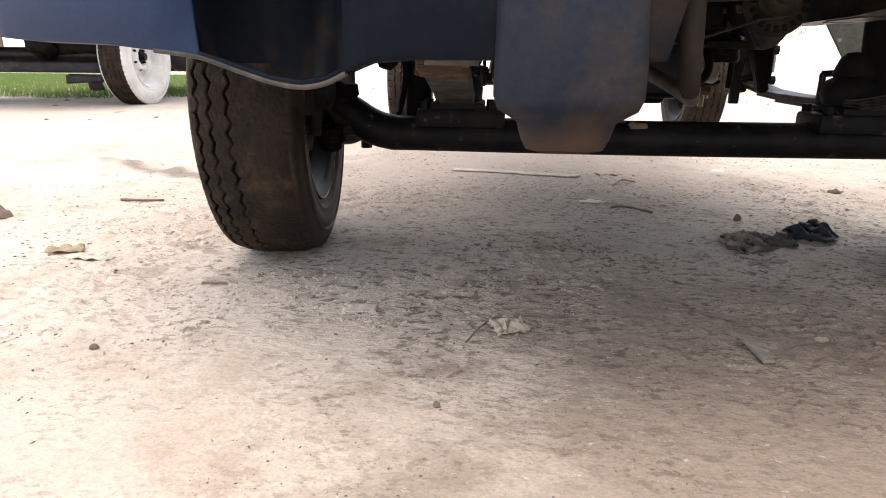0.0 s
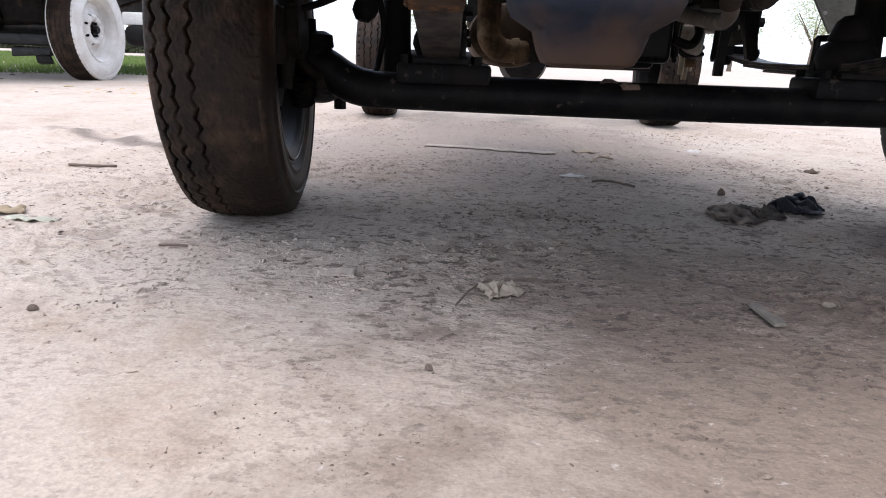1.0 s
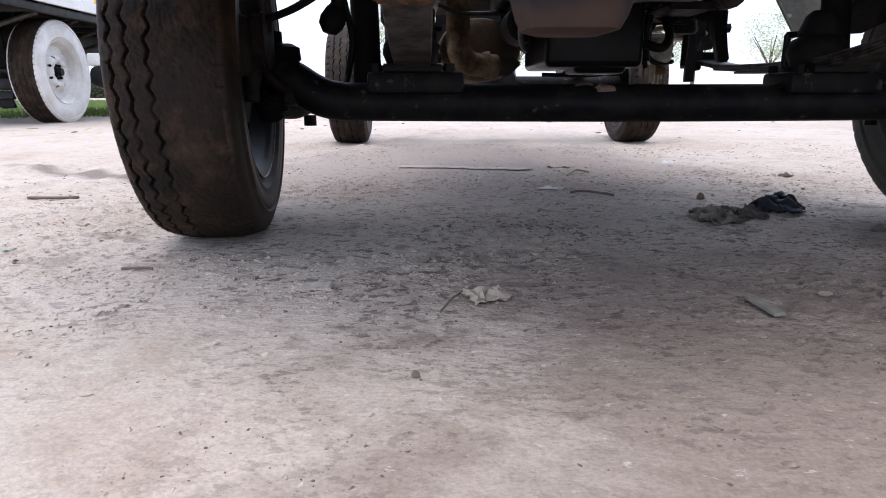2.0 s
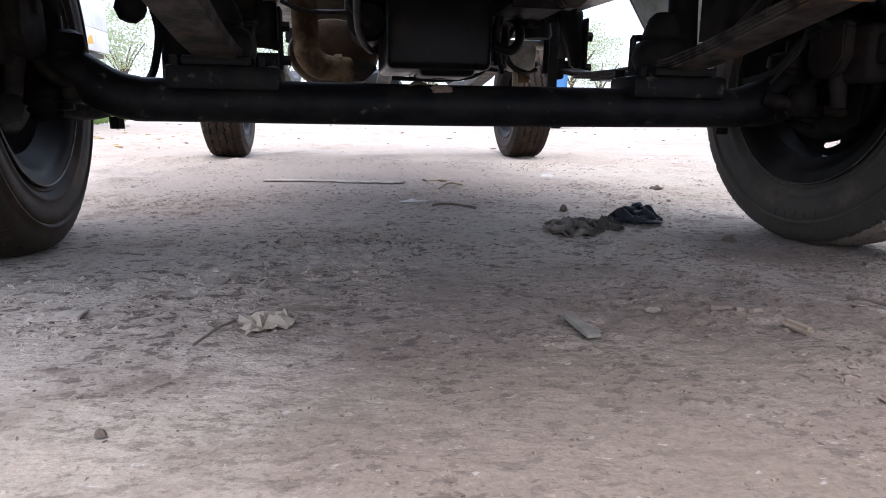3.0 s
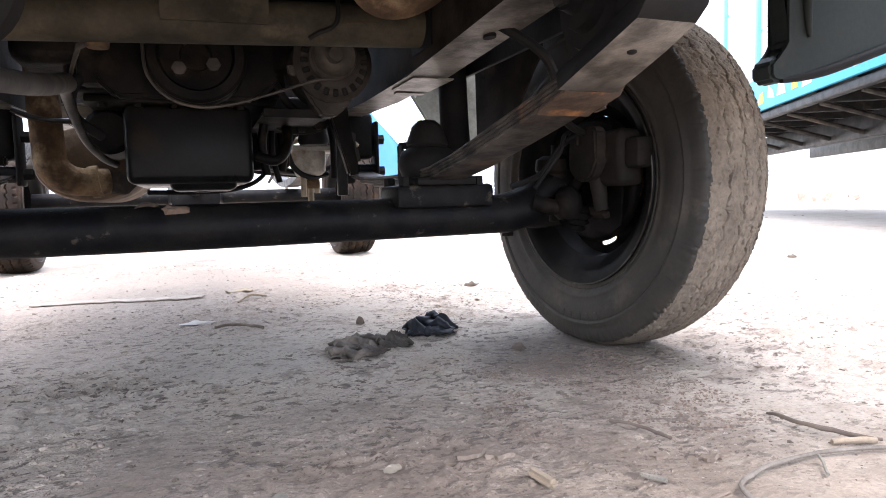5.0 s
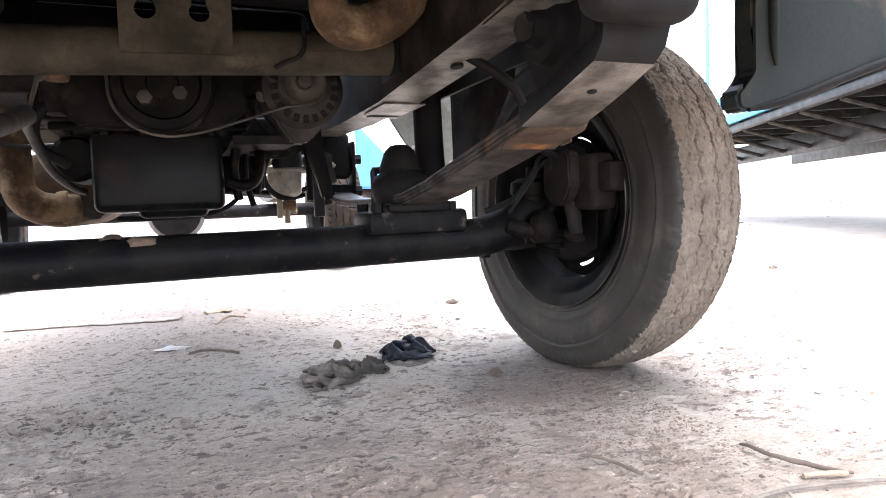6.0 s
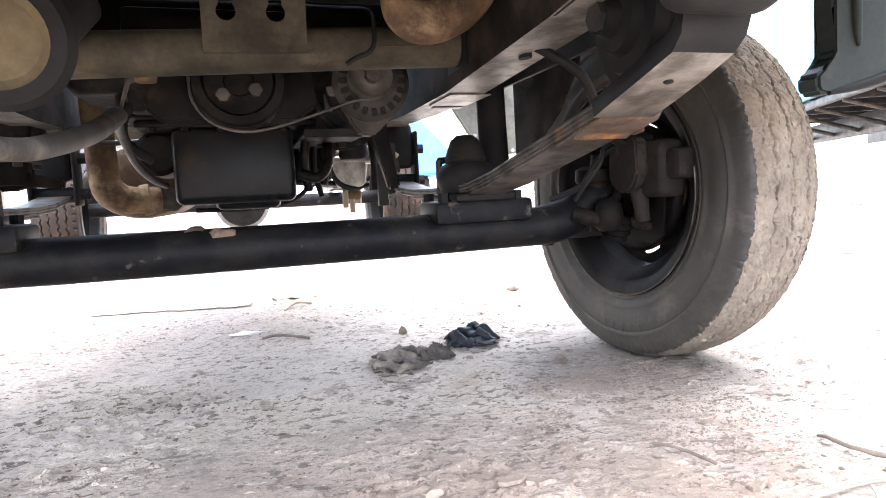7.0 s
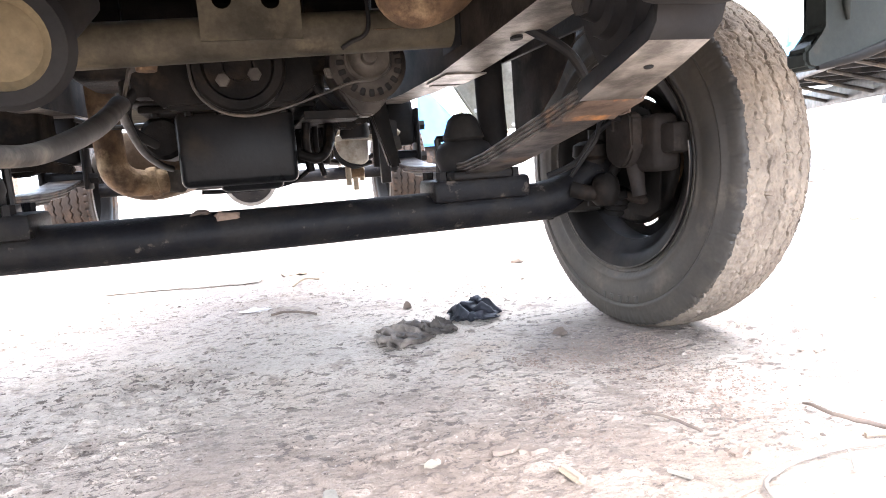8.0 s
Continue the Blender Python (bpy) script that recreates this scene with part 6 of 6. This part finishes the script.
tagged(ob, "thin pale streak on the earth, built as a flat strip", "wood")


def crumbs(name, label, mat, count, seed, box, sizes, low=0.35):
    """Loose crumbs of earth: too many to count."""
    random.seed(seed)
    verts, faces = [], []
    for _ in range(count):
        x, y = random.uniform(box[0], box[1]), random.uniform(box[2], box[3])
        if noise.noise(Vector((x * 2.3, y * 2.3, seed))) + 0.7 * noise.noise(Vector((x * 9, y * 9, seed + 2))) < 0.06 and random.random() < 0.9:
            continue
        r = sizes[0] + (sizes[1] - sizes[0]) * random.random() ** 3
        z, a0, st = ground_height(x, y), random.uniform(0, 6.28), random.uniform(1.0, 1.9)
        n0 = len(verts)
        ca, sa = math.cos(a0), math.sin(a0)
        for lev, q in ((-0.25, 1.0), (0.45, 0.8)):
            for k in range(5):
                a = 2 * math.pi * k / 5
                rr = r * q * random.uniform(0.35, 1.4)
                u, v = rr * math.cos(a) * st, rr * math.sin(a)
                verts.append((x + u * ca - v * sa, y + u * sa + v * ca, z + r * lev * low * 2))
        verts.append((x, y, z + r * low * 1.7))
        for k in range(5):
            m = (k + 1) % 5
            faces += [(n0 + k, n0 + m, n0 + 5 + m, n0 + 5 + k), (n0 + 5 + k, n0 + 5 + m, n0 + 10)]
    me = bpy.data.meshes.new(name)
    me.from_pydata(verts, [], faces)
    me.materials.append(M[mat])
    return tagged(new(name, me), label, "earth", kind="stuff")


crumbs("dark_crumbs", "loose dark crumbs of damp earth strewn over the yard", "dark_clod", 15000, 8, (-1.4, 1.6, -0.50, 1.9), (0.0007, 0.0038), 0.26)
crumbs("fine_crumbs", "sparse small crumbs on the smooth dust before the nose", "dark_clod", 2600, 19, (-1.3, 0.9, -0.9, -0.45), (0.0005, 0.0019), 0.4)
crumbs("crust_lumps", "small lumps of trodden earth crust all over the yard", "dirt", 14000, 31, (-1.6, 1.5, -1.0, 2.0), (0.0010, 0.0050), 0.34)
crumbs("gravel", "reddish loose grit in front of the tyre", "red_grit", 5200, 12, (0.30, 0.62, -0.44, -0.08), (0.0006, 0.0021), 0.5)
crumbs("crust_flakes", "broken flakes of dried earth crust", "dirt", 90, 61, (0.39, 0.52, -0.52, -0.40), (0.002, 0.0075), 0.3)
crumbs("crust_flakes", "lifted flakes of pale earth crust", "dirt", 110, 67, (0.20, 0.36, -0.63, -0.52), (0.002, 0.008), 0.3)
crumbs("loose_crumbs", "crumbled earth scattered around the paper and the dark tyre", "dirt", 2000, 71, (-0.95, -0.10, -0.50, -0.16), (0.0010, 0.0042), 0.5)
crumbs("loose_crumbs", "crumbled earth kicked up before the nose", "dirt", 1200, 73, (-1.0, 0.5, -0.90, -0.50), (0.0008, 0.0028), 0.5)
crumbs("far_clods", "clods and stones strewn over the far yard", "dark_clod", 420, 21, (-5, 7, 2.2, 9), (0.006, 0.024), 0.3)

crumbs("fallen_leaves", "scattered yellow fallen leaves behind the truck", "yellow_leaf", 170, 41, (-3.0, -0.9, 2.5, 5.0), (0.012, 0.035), 0.12)
crumbs("rubble", "low heap of pale rubble at the yard edge", "pale_dust", 900, 51, (9.0, 13.5, 7.0, 10.0), (0.05, 0.28), 0.8)


def grass_stuff():
    random.seed(5)
    verts, faces = [], []
    for _ in range(110000):
        x, y = random.uniform(-16, -2.2), random.uniform(4.6, 16)
        if x > -2.6 - 0.2 * (y - 4.6) + 0.5 * noise.noise(Vector((y, 0, 3))) or y < 4.9 + 0.7 * noise.noise(Vector((x, 1, 0))) + max(0, (x + 4.5) * 0.5):
            continue
        a, h, b = random.uniform(0, 6.28), random.uniform(0.02, 0.065), random.uniform(0.004, 0.010)
        n0 = len(verts)
        lean = random.uniform(0.01, 0.08)
        verts += [(x - b * math.cos(a), y - b * math.sin(a), -0.01), (x + b * math.cos(a), y + b * math.sin(a), -0.01), (x + lean * math.sin(a), y - lean * math.cos(a), h)]
        faces.append((n0, n0 + 1, n0 + 2))
    me = bpy.data.meshes.new("grass")
    me.from_pydata(verts, [], faces)
    me.materials.append(M["grass"])
    return tagged(new("grass", me), "patchy green grass along the yard edge", "grass", kind="stuff")


grass_stuff()

# ---- far hedge and trees ----
def hedge():
    random.seed(77)
    verts, faces = [], []
    for _ in range(45000):
        x = random.uniform(-26, -9)
        p = Vector((x, 25 + random.uniform(-0.8, 0.8), random.random() ** 0.8 * (0.60 + 0.2 * noise.noise(Vector((x * 0.5, 0, 1))))))
        u = Vector((random.gauss(0, 1), random.gauss(0, 1), random.gauss(0, 1))).normalized()
        w, q = u.orthogonal().normalized(), random.uniform(0.03, 0.07)
        i = len(verts)
        verts += [p - u * q, p + w * q * 0.6, p + u * q, p - w * q * 0.6]
        faces.append((i, i + 1, i + 2, i + 3))
    me = bpy.data.meshes.new("hedge")
    me.from_pydata(verts, [], faces)
    me.materials.append(M["hedge"])
    return tagged(new("hedge", me), "low dark hedge at the far edge of the grass", "hedge", kind="stuff")


hedge()


def tree(x, y, h, seed):
    random.seed(seed)
    t = thing("tree", "green leafy tree at the far edge of the yard", "tree", (x, y, 0), "trees at the yard edge")
    bm = bm_tube([(0, 0, -0.1), (0.1, 0.05, h * 0.25), (0.05, -0.1, h * 0.5)], [h * 0.03, h * 0.022, h * 0.012], 10)
    for k in range(6):
        a = k * 1.1
        bm_tube([(0.08, 0, h * 0.3), (h * 0.12 * math.cos(a), h * 0.12 * math.sin(a), h * 0.5), (h * 0.24 * math.cos(a), h * 0.24 * math.sin(a), h * 0.66)], [h * 0.012, h * 0.008, h * 0.004], 6, bm)
    part("trunk", bm, M["bark"], t)
    verts, faces = [], []
    for c in range(110):
        a, r, zz = random.uniform(0, 6.28), h * 0.30 * math.sqrt(random.random()), h * random.uniform(0.38, 0.98)
        c0 = Vector((r * math.cos(a), r * math.sin(a), zz))
        for k in range(44):
            p = c0 + Vector((random.gauss(0, 1), random.gauss(0, 1), random.gauss(0, 0.8))) * h * 0.055
            s = h * random.uniform(0.007, 0.015)
            u = Vector((random.gauss(0, 1), random.gauss(0, 1), random.gauss(0, 1))).normalized()
            w = u.orthogonal().normalized()
            i = len(verts)
            verts += [p - u * s, p + w * s * 0.6, p + u * s, p - w * s * 0.6]
            faces.append((i, i + 1, i + 2, i + 3))
    me = bpy.data.meshes.new("crown")
    me.from_pydata(verts, [], faces)
    me.materials.append(M["foliage"])
    ob = new("crown", me)
    ob.parent = t
    return t


for k in range(15):
    tree(-62 + 9.0 * k + 2.5 * math.sin(k * 2.3), 64 + 6 * math.cos(k * 1.7), 8.5 + 1.5 * math.sin(k * 3.1), k + 1)
